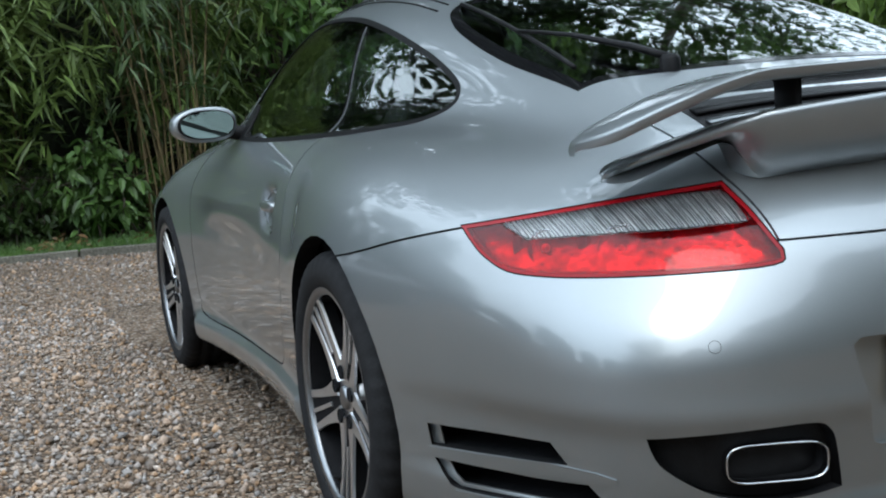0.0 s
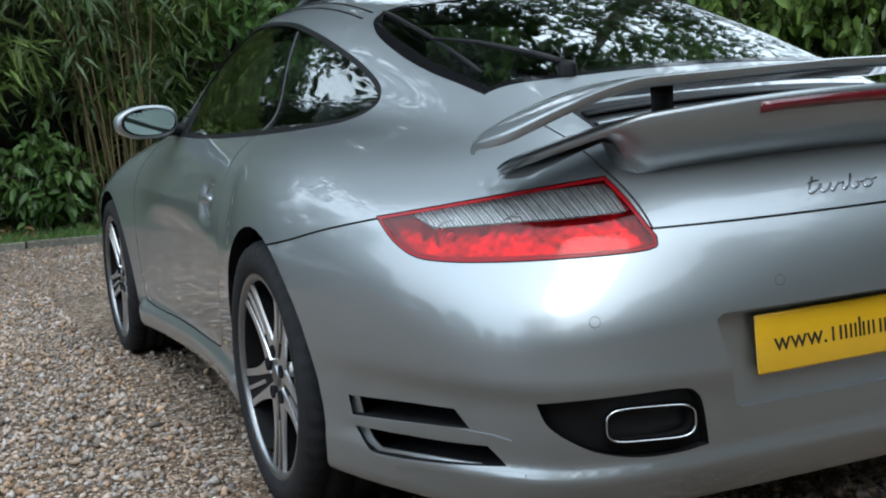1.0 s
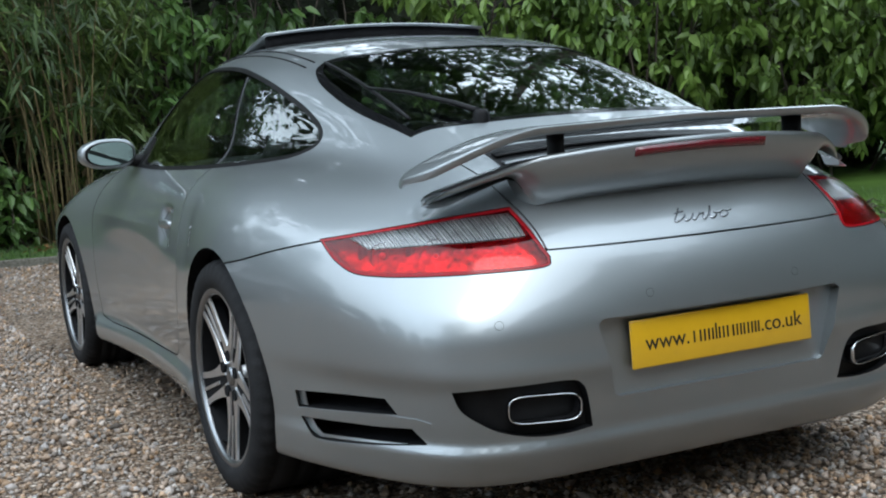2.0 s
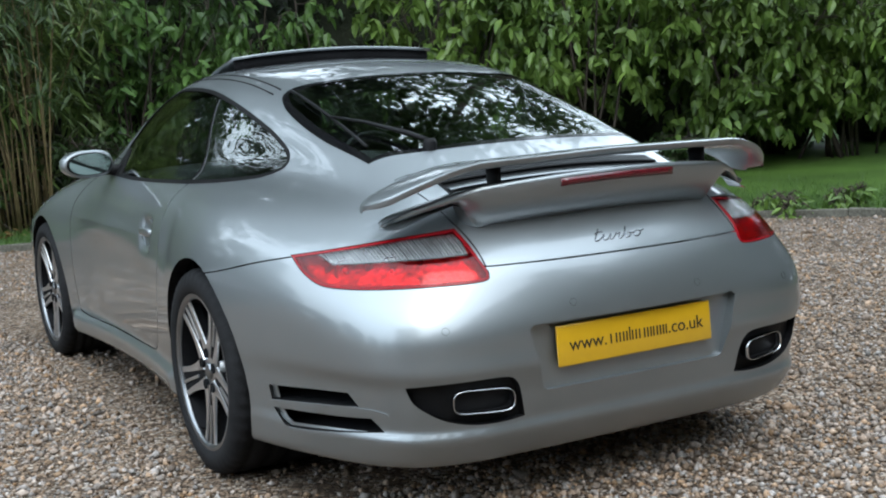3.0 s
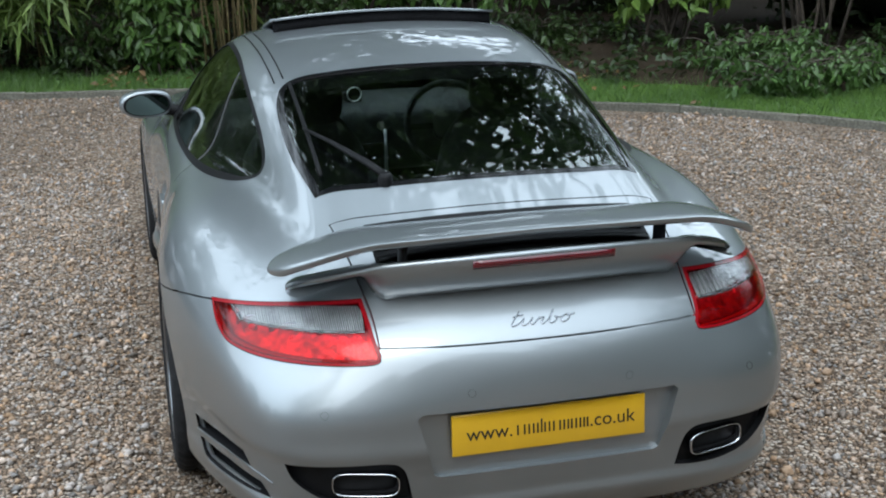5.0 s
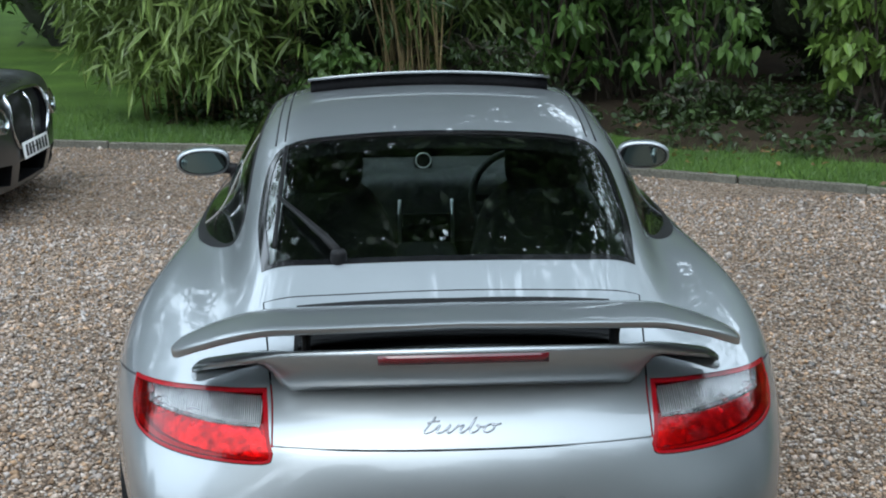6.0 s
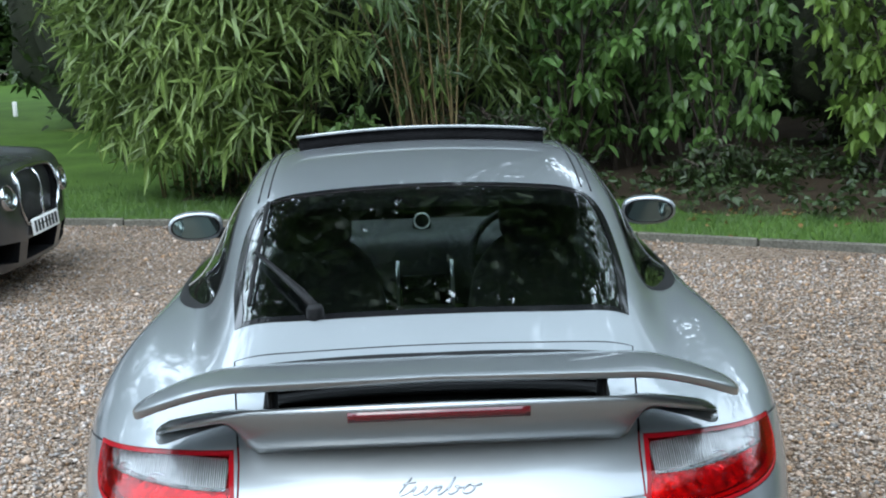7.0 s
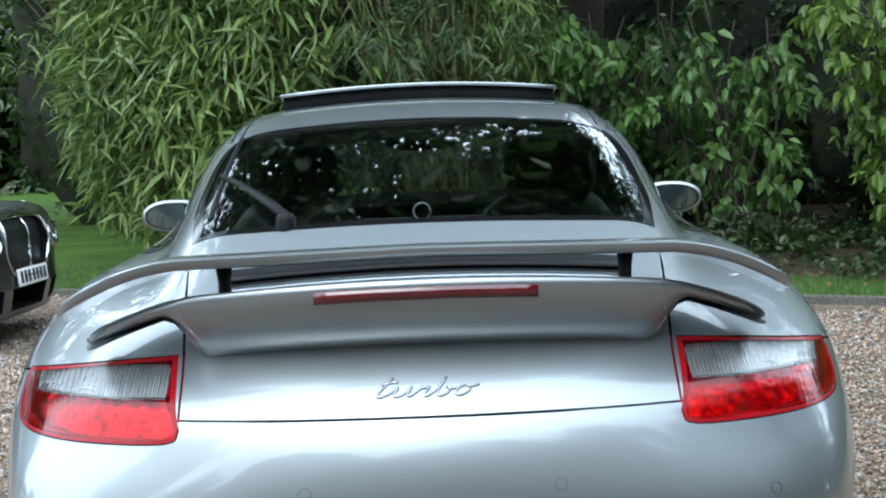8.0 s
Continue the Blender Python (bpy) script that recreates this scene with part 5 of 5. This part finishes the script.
        rows = [[m @ Vector((a * k, y, b * k * (1 - .2 * max(0, a * sx / .11)**2))) for a, b in outline] for y, k in ((-.030, 1.06), (-.0395, 1.04), (-.0425, 1.0), (-.0405, .96))]
        part("mirror_rim", loft(bm, rows, False), BLACK, mirror)
        bm = bmesh.new()
        bm.faces.new([bm.verts.new(m @ Vector((a * .97, -.0440 - b * .08, b * .97 * (1 - .2 * max(0, a * sx / .11)**2)))) for a, b in outline])
        bmesh.ops.recalc_face_normals(bm, faces=bm.faces)
        part("mirror_glass", bm, MIRROR, mirror, "mirror glass", smooth=False)
        bm = bmesh.new()
        tube(bm, [(sx * .80, 1.39, .915), (sx * .76, 1.385, .905), (sx * .715, 1.38, .90)], [.022, .019, .024], 12, 1.2)
        part("mirror_arm", bm, BLACK, mirror)
    # rear wiper
    def on_glass(x, y, up=.012):
        return (x, y, drop_on(x, y) + up)
    bm = bmesh.new()
    ring(bm, [(-.01, .022), (.018, .021), (.028, .016), (.030, .001)], 20, "Z", m=Matrix.Translation(on_glass(-.285, -.445, .0)))
    wiper = part("wiper_pivot", bm, BLACK, car, "black rear wiper pivot cap")
    bm = bmesh.new()
    tube(bm, [on_glass(-.285, -.445, .022), on_glass(-.325, -.375, .026), on_glass(-.40, -.25, .026), on_glass(-.462, -.125, .022)], [.014, .013, .009, .006], 8, .6)
    part("wiper_arm", bm, BLACK, wiper)
    bm = bmesh.new()
    tube(bm, [on_glass(-.455, -.365 + .56 * t, .010 + .004 * math.sin(math.pi * t)) for t in np.linspace(0, 1, 10)], .0065, 6, .7)
    part("wiper_blade", bm, BLACK, wiper)


def wheel(name, car, at, turn, radius, width, rim, dish, group):
    """Alloy with five split spokes: face at x = 0, looking towards -x."""
    bm = bmesh.new()
    ring(bm, [(.010, rim - .006), (.0, rim + .010), (-.002, rim + .004), (.001, rim - .006), (.012, rim - .012), (.05, rim - .016), (.11, rim - .022), (width - .03, rim - .024), (width, rim + .008), (width - .01, rim - .03), (.11, rim - .03), (.012, rim - .018)], 96)
    hoop = part(name, bm, BARREL, car, "five-spoke alloy wheel with machined ribs")
    hoop.matrix_world = at @ pose(0, 0, 0, turn, 0, 0)
    bm = bmesh.new()
    ring(bm, [(.010, rim - .0065), (-.001, rim + .009), (-.0035, rim + .004), (-.001, rim - .007), (.008, rim - .013), (.014, rim - .010)], 96, close=True)
    part("rim_lip", bm, LIP, hoop, "dull machined rim edge")
    bm = bmesh.new()
    prof = [(.012, rim - .002), (-.004, rim + .006), (-.011, rim + .030), (-.010, radius - .040), (-.002, radius - .014), (.018, radius - .003), (.045, radius), (.050, radius - .007), (.056, radius - .007), (.061, radius)]
    third = (width - .12) / 3
    for k in range(1, 3):
        c = .06 + third * k
        prof += [(c - .007, radius), (c - .004, radius - .008), (c + .004, radius - .008), (c + .007, radius)]
    prof += [(width - .045, radius), (width - .018, radius - .003), (width + .002, radius - .014), (width + .010, radius - .040), (width + .008, rim + .01), (width - .01, rim - .002)]
    rows = ring(bm, prof, 192)
    for i, row in enumerate(rows):
        if 3 <= i <= 6:
            for j in range(0, 192, 4):
                v = row[(j + i % 2) % 192].co
                f = 1 - (.005 if i > 3 else .003) / radius
                v.y, v.z = v.y * f, v.z * f
    part("tyre", bm, RUBBER, hoop, "black low-profile tyre")
    bm = bmesh.new()
    ring(bm, [(dish + .012, .001), (dish + .010, .03), (dish + .010, .072), (dish + .020, .080), (dish + .06, .082)], 60)
    part("hub", bm, ALLOY, hoop)
    bm = bmesh.new()
    ring(bm, [(dish + .000, .0005), (dish + .0005, .020), (dish + .003, .026), (dish + .022, .028)], 40)
    part("centre_cap", bm, LIP, hoop, "silver centre cap")
    def lie(r):
        return dish * (1 - max(0, (r - .06) / (rim - .06))**1.7) + .004
    for k in range(5):
        m = pose(0, 0, 0, 72 * k + 18, 0, 0)
        bm = bmesh.new()
        for side, spread, half in ((-1, 1, .0082), (1, 1, .0082), (0, 0, .0048)):
            sec = []
            for t in np.linspace(0, 1, 10):
                r = .046 + (rim - .048) * t
                if side == 0 and t < .30:
                    continue
                off = side * (.033 - .004 * math.sin(math.pi * t) + .010 * t * t)
                w = half * (1 + (1.6 * (1 - t)**3 if side else 0))
                x = lie(r)
                sec.append([m @ Vector(p) for p in ((x, off - w, r), (x, off + w, r), (x + .006, off + w * 1.1, r), (x + .006, off - w * 1.1, r))])
            loft(bm, sec)
        spoke = part("spoke", bm, ALLOY, hoop, "machined split spoke", smooth=False)
        bm = bmesh.new()
        sec = []
        for t in np.linspace(0, 1, 8):
            r = .052 + (rim - .050) * t
            off = .033 - .004 * math.sin(math.pi * t) + .010 * t * t
            x = lie(r) + .0045
            sec.append([m @ Vector(p) for p in ((x, -off, r), (x, off, r), (x + .03, off, r), (x + .03, -off, r))])
        part("spoke_back", loft(bm, sec), ALLOY_DARK, spoke, smooth=False)
        bm = bmesh.new()
        c = pose(0, 0, 0, 72 * k + 54, 0, 0)
        ring(bm, [(dish + .0005, .0005), (dish + .0005, .0140), (dish - .0005, .0150), (dish + .0005, .0158), (dish + .016, .0160)], 20, m=c @ Matrix.Translation((0, 0, .058)))
        part("lug_hole", bm, LINER, hoop)
    bm = bmesh.new()
    ring(bm, [(.115, .07), (.115, .172), (.143, .172), (.143, .07)], 64)
    part("brake_disc", bm, STEEL, hoop)
    bm = bevel_box(bmesh.new(), (.09, .11, .20), pose(0, 0, 0, 70, 0, 0) @ Matrix.Translation((.13, 0, .0)) @ Matrix.Translation((0, .165, 0)), .02)
    part("brake_caliper", bm, ALLOY_DARK, hoop)
    bm = bmesh.new()
    tube(bm, [(.02, 0, -(rim - .024)), (.0, 0, -(rim - .045))], .004, 8)
    part("valve", bm, BLACK, hoop)


def cabin(car):
    for sx in (-1, 1):
        m = pose(sx * .36, .86, .40)
        bm = ellipse_box(bmesh.new(), (.50, .54, .20), m, .5)
        seat = part("seat_cushion", bm, TRIM, car, "black leather front seat")
        back = pose(sx * .36, .58, .72, 14, 0, 0)
        bm = ellipse_box(bmesh.new(), (.48, .14, .62), back, .5)
        for v in bm.verts:
            p = back.inverted() @ v.co
            p.x *= 1 - .38 * max(0, p.z / .31)**2
            v.co = back @ p
        part("seat_back", bm, TRIM, seat)
        bm = ellipse_box(bmesh.new(), (.26, .10, .20), pose(sx * .36, .485, 1.075, 10, 0, 0), .6)
        part("headrest", bm, TRIM, seat)
        bm = ellipse_box(bmesh.new(), (.52, .12, .44), pose(sx * .30, -.04, .68, 24, 0, 0), .55)
        part("rear_seat_back", bm, TRIM, car, "black leather rear seat back")
        bm = ellipse_box(bmesh.new(), (.46, .40, .14), pose(sx * .30, .20, .46), .5)
        part("rear_seat_cushion", bm, TRIM, car)
        bm = bevel_box(bmesh.new(), (.03, .9, .42), pose(sx * .74, 1.0, .64), .01)
        part("door_card", bm, TRIM, car)
    bm = bevel_box(bmesh.new(), (1.02, .36, .04), pose(0, -.34, .86, 8, 0, 0), .015)
    part("rear_shelf", bm, CARPET, car, "black carpeted rear shelf")
    bm = ellipse_box(bmesh.new(), (1.36, .50, .30), pose(0, 1.58, .735), .4)
    dash = part("dashboard", bm, DASH, car, "black dashboard")
    bm = bmesh.new()
    ring(bm, [(0, .030), (-.012, .033), (-.016, .031), (-.012, .027), (0, .026)], 32, "Y", m=pose(-.004, 1.45, .917))
    clock = part("dash_clock", bm, SATIN, dash, "round dash-top clock with bright ring")
    bm = bmesh.new()
    ring(bm, [(-.010, .0265), (-.008, .001)], 32, "Y", m=pose(-.004, 1.45, .917))
    part("clock_face", bm, BLACK, clock)
    bm = ellipse_box(bmesh.new(), (.075, .08, .06), pose(-.004, 1.49, .897), .6)
    part("clock_pod", bm, TRIM, clock)
    bm = bevel_box(bmesh.new(), (.24, .70, .22), pose(0, 1.0, .50), .03)
    part("centre_console", bm, TRIM, car)
    bm = bmesh.new()
    for x in (-.105, .105):
        tube(bm, [(x, 1.335, .52), (x, 1.335, .70), (x * .98, 1.335, .78)], .008, 8)
    tube(bm, [(-.105, 1.335, .54), (.105, 1.335, .54)], .006, 8)
    part("console_trim", bm, ALLOY, car, "bright trim round the centre console")
    bm = bevel_box(bmesh.new(), (.19, .02, .13), pose(0, 1.338, .66), .006)
    part("console_screen", bm, GLOSS_BLACK, car)
    m = pose(.36, 1.24, .80, 68, 0, 0)
    bm = bmesh.new()
    tube(bm, [m @ Vector((.182 * math.cos(t), .182 * math.sin(t), 0)) for t in [2 * math.pi * q / 48 for q in range(48)]], .014, 10, closed=True)
    steer = part("steering_wheel", bm, TRIM, car, "black three-spoke steering wheel")
    bm = ellipse_box(bmesh.new(), (.15, .13, .05), m, .6)
    part("steering_hub", bm, TRIM, steer)
    for a in (0, 180, 270):
        bm = bevel_box(bmesh.new(), (.13, .025, .012), m @ pose(0, 0, 0, 0, 0, a) @ Matrix.Translation((.12, 0, 0)), .004)
        part("steering_spoke", bm, ALLOY_DARK, steer)
    bm = ellipse_box(bmesh.new(), (.24, .03, .065), pose(0, 1.22, 1.165), .6)
    part("rear_view_mirror", bm, BLACK, car)
    bm = bmesh.new()
    tube(bm, [(0, 1.235, 1.17), (0, 1.27, 1.215)], .008, 8)
    part("mirror_stem", bm, BLACK, car)


lamps(coupe)
glazing(coupe)
roof_panel(coupe)
spoiler(coupe)
trim(coupe)
cabin(coupe)
for sx, spin in ((-1, 0), (1, 180)):
    wheel("rear_wheel", coupe, pose(sx * .903, 0, .327, 0, 0, spin), 18, .327, .30, .243, .016, "")
    wheel("front_wheel", coupe, pose(sx * .868, 2.35, .318, 0, 0, spin), 18, .318, .23, .243, .012, "")


# ---- the second parked car ----
def saloon_field(x, y, z):
    """A large two-door saloon, nose towards +y in its own space, nose at y = 0."""
    a = np.sqrt(x * x + 1e-6)
    low = np.maximum(.5 - z, 0)
    side = a - (.955 - .25 * low * low - .35 * np.maximum(z - .6, 0)**2)
    nose = y + .03 + .16 * a**2.4 + .25 * np.maximum(z - .62, 0)**1.5 + .25 * np.maximum(.35 - z, 0)
    tail = -4.75 - y + .15 * a * a
    top = z - (.86 - .02 * np.maximum(y + .6, 0) * 3 + .05 * np.exp(-((a - .62) / .16)**2) - .035 * a * a + .07 * np.clip((-.6 - y) / .9, 0, 1))
    body = smax(smax(side, smax(nose, tail, .1), .5), top, .22)
    body = smax(body, .17 - z, .06)
    roofline = np.interp(y, [-4.6, -3.6, -2.6, -2.1, -1.35], [.86, 1.18, 1.39, 1.38, .92])
    glass = smax(a - (.80 - .42 * (z - .9)), (z - roofline + .06 * a * a) * .85, .14)
    glass = smax(glass, np.maximum(.7 - z, np.maximum(y + 1.1, -4.55 - y)), .05)
    return smin(body, glass, .10)


def saloon():
    car = thing("saloon_car", "dark grey luxury saloon with round headlamps parked on gravel", "car")
    here = pose(-2.50, 5.15, 0, 0, 0, -93)
    ys = np.concatenate([np.arange(-4.9, -1.2, .06), np.arange(-1.2, .15, .025)])
    v, f = surface(saloon_field, np.arange(-1.05, 1.06, .03), ys, np.arange(.1, 1.45, .025), False)
    v = settle(saloon_field, v, 8)
    me = bpy.data.meshes.new("solid")
    me.from_pydata(v.tolist(), [], f.tolist())
    for m in (GREY_PAINT, LINER):
        me.materials.append(m)
    cuts = []
    for lo, hi in both_sides(.60, 1.2):
        cuts += [prism(arc(-.93, .345, .375), "side", lo, hi), prism(arc(-3.68, .345, .375), "side", lo, hi)]
    cuts.append(prism(closed([(-.30, .46), (.30, .46), (.36, .74), (.25, .80), (-.25, .80), (-.36, .74)], 3), "rear", -.30, .3))
    for q in ([(-.28, .22), (.28, .22), (.30, .36), (-.30, .36)], [(.40, .22), (.72, .26), (.70, .38), (.42, .36)], [(-.72, .26), (-.40, .22), (-.42, .36), (-.70, .38)]):
        cuts.append(prism(np.array(q), "rear", -.35, .3))
    me = polish(carve(me, cuts, "DIFFERENCE", 1), saloon_field)
    body = new("saloon_body", me)
    body.parent = car

    def front(x, z, back=0.0):
        q = np.linspace(.2, -1.2, 1401)
        return float(q[np.argmax(saloon_field(np.full(1401, x), q, np.full(1401, z)) < 0)]) - back

    bm = bmesh.new()
    outline = closed([(-.30, .46), (.30, .46), (.36, .74), (.25, .80), (-.25, .80), (-.36, .74)], 3)
    tube(bm, [(x, front(x, z) + .004, z) for x, z in outline], .014, 8, closed=True)
    part("grille_surround", bm, CHROME, car, "bright grille surround")
    sec = []
    for z in np.linspace(.475, .785, 9):
        sec.append([(x, front(x, z, .035), z) for x in np.linspace(-.33, .33, 13)])
    bm = bmesh.new()
    rows = [[bm.verts.new(p) for p in r] for r in sec]
    for a, b in zip(rows, rows[1:]):
        for i in range(12):
            bm.faces.new((a[i], a[i + 1], b[i + 1], b[i]))
    part("grille_mesh", bm, MESH_GREY, car, "grey mesh radiator grille")
    bm = bmesh.new()
    tube(bm, [(0, front(0, z) + .0, z) for z in np.linspace(.47, .79, 8)], .010, 6)
    part("grille_bar", bm, CHROME, car)
    for sx in (-1, 1):
        for x, z, r in ((.52, .655, .085), (.735, .665, .068)):
            y = front(sx * x, z)
            g = gradient(saloon_field, np.array([[sx * x, y, z]]))[0]
            face = Vector((g[0] * .6, 1, .25))
            m = Matrix.Translation((sx * x, y - .012, z)) @ face.to_track_quat("Z", "Y").to_matrix().to_4x4()
            bm = bmesh.new()
            ring(bm, [(-.02, r), (.022, r), (.030, r * .93), (.020, r * .88), (-.01, r * .5), (-.015, .001)], 36, "Z", m=m)
            lamp = part("headlamp", bm, CHROME, car, "round chrome-ringed headlamp")
            bm = bmesh.new()
            ring(bm, [(.018, r * .88), (.034, r * .55), (.040, .001)], 36, "Z", m=m)
            part("lamp_glass", bm, SIDE_PANE, lamp)
            bm = bmesh.new()
            ring(bm, [(-.008, r * .42), (.012, r * .40), (.018, r * .2), (.020, .001)], 24, "Z", m=m)
            part("projector", bm, CHROME, lamp)
    m = pose(0, front(0, .425) + .012, .425, 6, 0, 0)
    plate = part("front_plate", bevel_box(bmesh.new(), (.522, .010, .111), m, .003), WHITE_PLATE, car, "white front number plate with black bars")
    for i, x in enumerate((-.20, -.135, -.07, -.005, .075, .14, .205)):
        part("plate_bar", bevel_box(bmesh.new(), (.040, .002, .075), m @ Matrix.Translation((x, .0062, 0)), 0), INK, plate, smooth=False)
    for sx in (-1, 1):
        for y in (-.93, -3.68):
            bm = bmesh.new()
            ring(bm, [(0, .25), (-.012, .27), (-.012, .32), (.02, .345), (.22, .345), (.25, .31), (.25, .25)], 48, m=Matrix.Translation((sx * .93, y, .345)) @ pose(0, 0, 0, 0, 0, 0 if sx < 0 else 180))
            tyre = part("saloon_tyre", bm, RUBBER, car, "black tyre on the gravel")
            bm = bmesh.new()
            w = Matrix.Translation((sx * .93, y, .345)) @ pose(0, 0, 0, 0, 0, 0 if sx < 0 else 180)
            ring(bm, [(.03, .001), (.01, .06), (.03, .10), (.03, .22), (.0, .25), (.02, .255)], 48, m=w)
            part("saloon_rim", bm, ALLOY, tyre)
    # windows as dark panes on the cabin
    for sx in (-1, 1):
        bm = bmesh.new()
        rows = []
        for t in np.linspace(0, 1, 14):
            y = -1.75 - 1.75 * t
            hi = min(1.30, float(np.interp(y, [-3.6, -2.6, -2.1, -1.35], [1.10, 1.30, 1.29, .92])))
            row = []
            for z in np.linspace(.96, max(hi, .99), 5):
                q = np.linspace(1.1, .2, 901)
                x = float(q[np.argmax(saloon_field(q, np.full(901, y), np.full(901, z)) < 0)])
                row.append((sx * (x + .003), y, z))
            rows.append(row)
        vr = [[bm.verts.new(p) for p in r] for r in rows]
        for a, b in zip(vr, vr[1:]):
            for i in range(4):
                bm.faces.new((a[i], a[i + 1], b[i + 1], b[i]))
        part("saloon_window", bm, GLOSS_BLACK, car, "dark tinted side window")
    car.matrix_world = here


saloon()


# ---- loose gravel and small growth, last ----
def loose_gravel():
    """Small rounded stones lying on the drive round the car, many thousands in one object."""
    rng = np.random.default_rng(11)
    bands = [(-4.4, -.95, -2.4, 4.4, 46000), (-.95, 1.1, -2.6, -.55, 12000), (1.1, 3.6, -2.2, 5.0, 24000), (-.95, .95, -.8, 2.9, 4000), (-4.6, 2.0, 4.2, 8.2, 16000), (3.4, 5.6, -1.5, 4.0, 8000)]
    px = np.concatenate([rng.uniform(a, b, n) for a, b, c, d, n in bands])
    py = np.concatenate([rng.uniform(c, d, n) for a, b, c, d, n in bands])
    ok = kerb_side(px, py) < -.04
    px, py = px[ok], py[ok]
    n = len(px)
    base = np.array([(1, 0, 0), (-.9, .1, 0), (.1, 1, 0), (0, -1, .1), (.1, .1, .75), (-.1, 0, -.7)])
    tri = np.array([(0, 2, 4), (2, 1, 4), (1, 3, 4), (3, 0, 4), (2, 0, 5), (1, 2, 5), (3, 1, 5), (0, 3, 5)])
    r = np.exp(rng.normal(math.log(.0088), .32, n))
    v = base[None] * (1 + rng.uniform(-.28, .28, (n, 6, 1))) * r[:, None, None] * rng.uniform(.7, 1.3, (n, 1, 3))
    t = rng.uniform(0, 6.283, n)
    c, s = np.cos(t)[:, None], np.sin(t)[:, None]
    tilt = rng.normal(0, .45, n)[:, None]
    x, y, z = v[..., 0], v[..., 1], v[..., 2]
    y, z = y * np.cos(tilt) - z * np.sin(tilt), y * np.sin(tilt) + z * np.cos(tilt)
    x, y = x * c - y * s, x * s + y * c
    p = np.stack([x + px[:, None], y + py[:, None], z + (.35 * r + rng.uniform(-.002, .004, n))[:, None]], -1).reshape(-1, 3)
    f = (tri[None] + 6 * np.arange(n)[:, None, None]).reshape(-1, 3)
    ob = mesh_object("loose_gravel", p, f, GRAVEL, smooth=True)
    tagged(ob, "small pale and brown stones lying on the drive", "gravel", kind="stuff")


def grass_tufts():
    """Blades along the kerb and over the near lawn."""
    rng = np.random.default_rng(5)
    edge = kerb_curve(.02)
    edge = edge[(edge[:, 0] > -6) & (edge[:, 1] > -1)]
    t = np.gradient(edge, axis=0)
    side = np.stack([-t[:, 1], t[:, 0]], 1) / np.linalg.norm(t, axis=1)[:, None]
    k = rng.integers(0, len(edge), 42000)
    d = .06 + np.abs(rng.normal(0, .9, len(k)))
    q = edge[k] + side[k] * d[:, None]
    h = rng.uniform(.025, .075, len(k))
    az = rng.uniform(0, 6.283, len(k))
    lean = rng.normal(0, .45, (len(k), 2)) * h[:, None]
    w = .0028
    z0 = .03 + .012 * d
    a = np.stack([q[:, 0] + np.cos(az) * w, q[:, 1] + np.sin(az) * w, z0], 1)
    b = np.stack([q[:, 0] - np.cos(az) * w, q[:, 1] - np.sin(az) * w, z0], 1)
    c = np.stack([q[:, 0] + lean[:, 0], q[:, 1] + lean[:, 1], z0 + h], 1)
    v = np.stack([a, b, c], 1).reshape(-1, 3)
    ob = mesh_object("grass_blades", v, np.arange(len(v)).reshape(-1, 3), BROAD_LEAF, smooth=False)
    tagged(ob, "short green grass blades behind the kerb", "grass", kind="stuff")


loose_gravel()
grass_tufts()
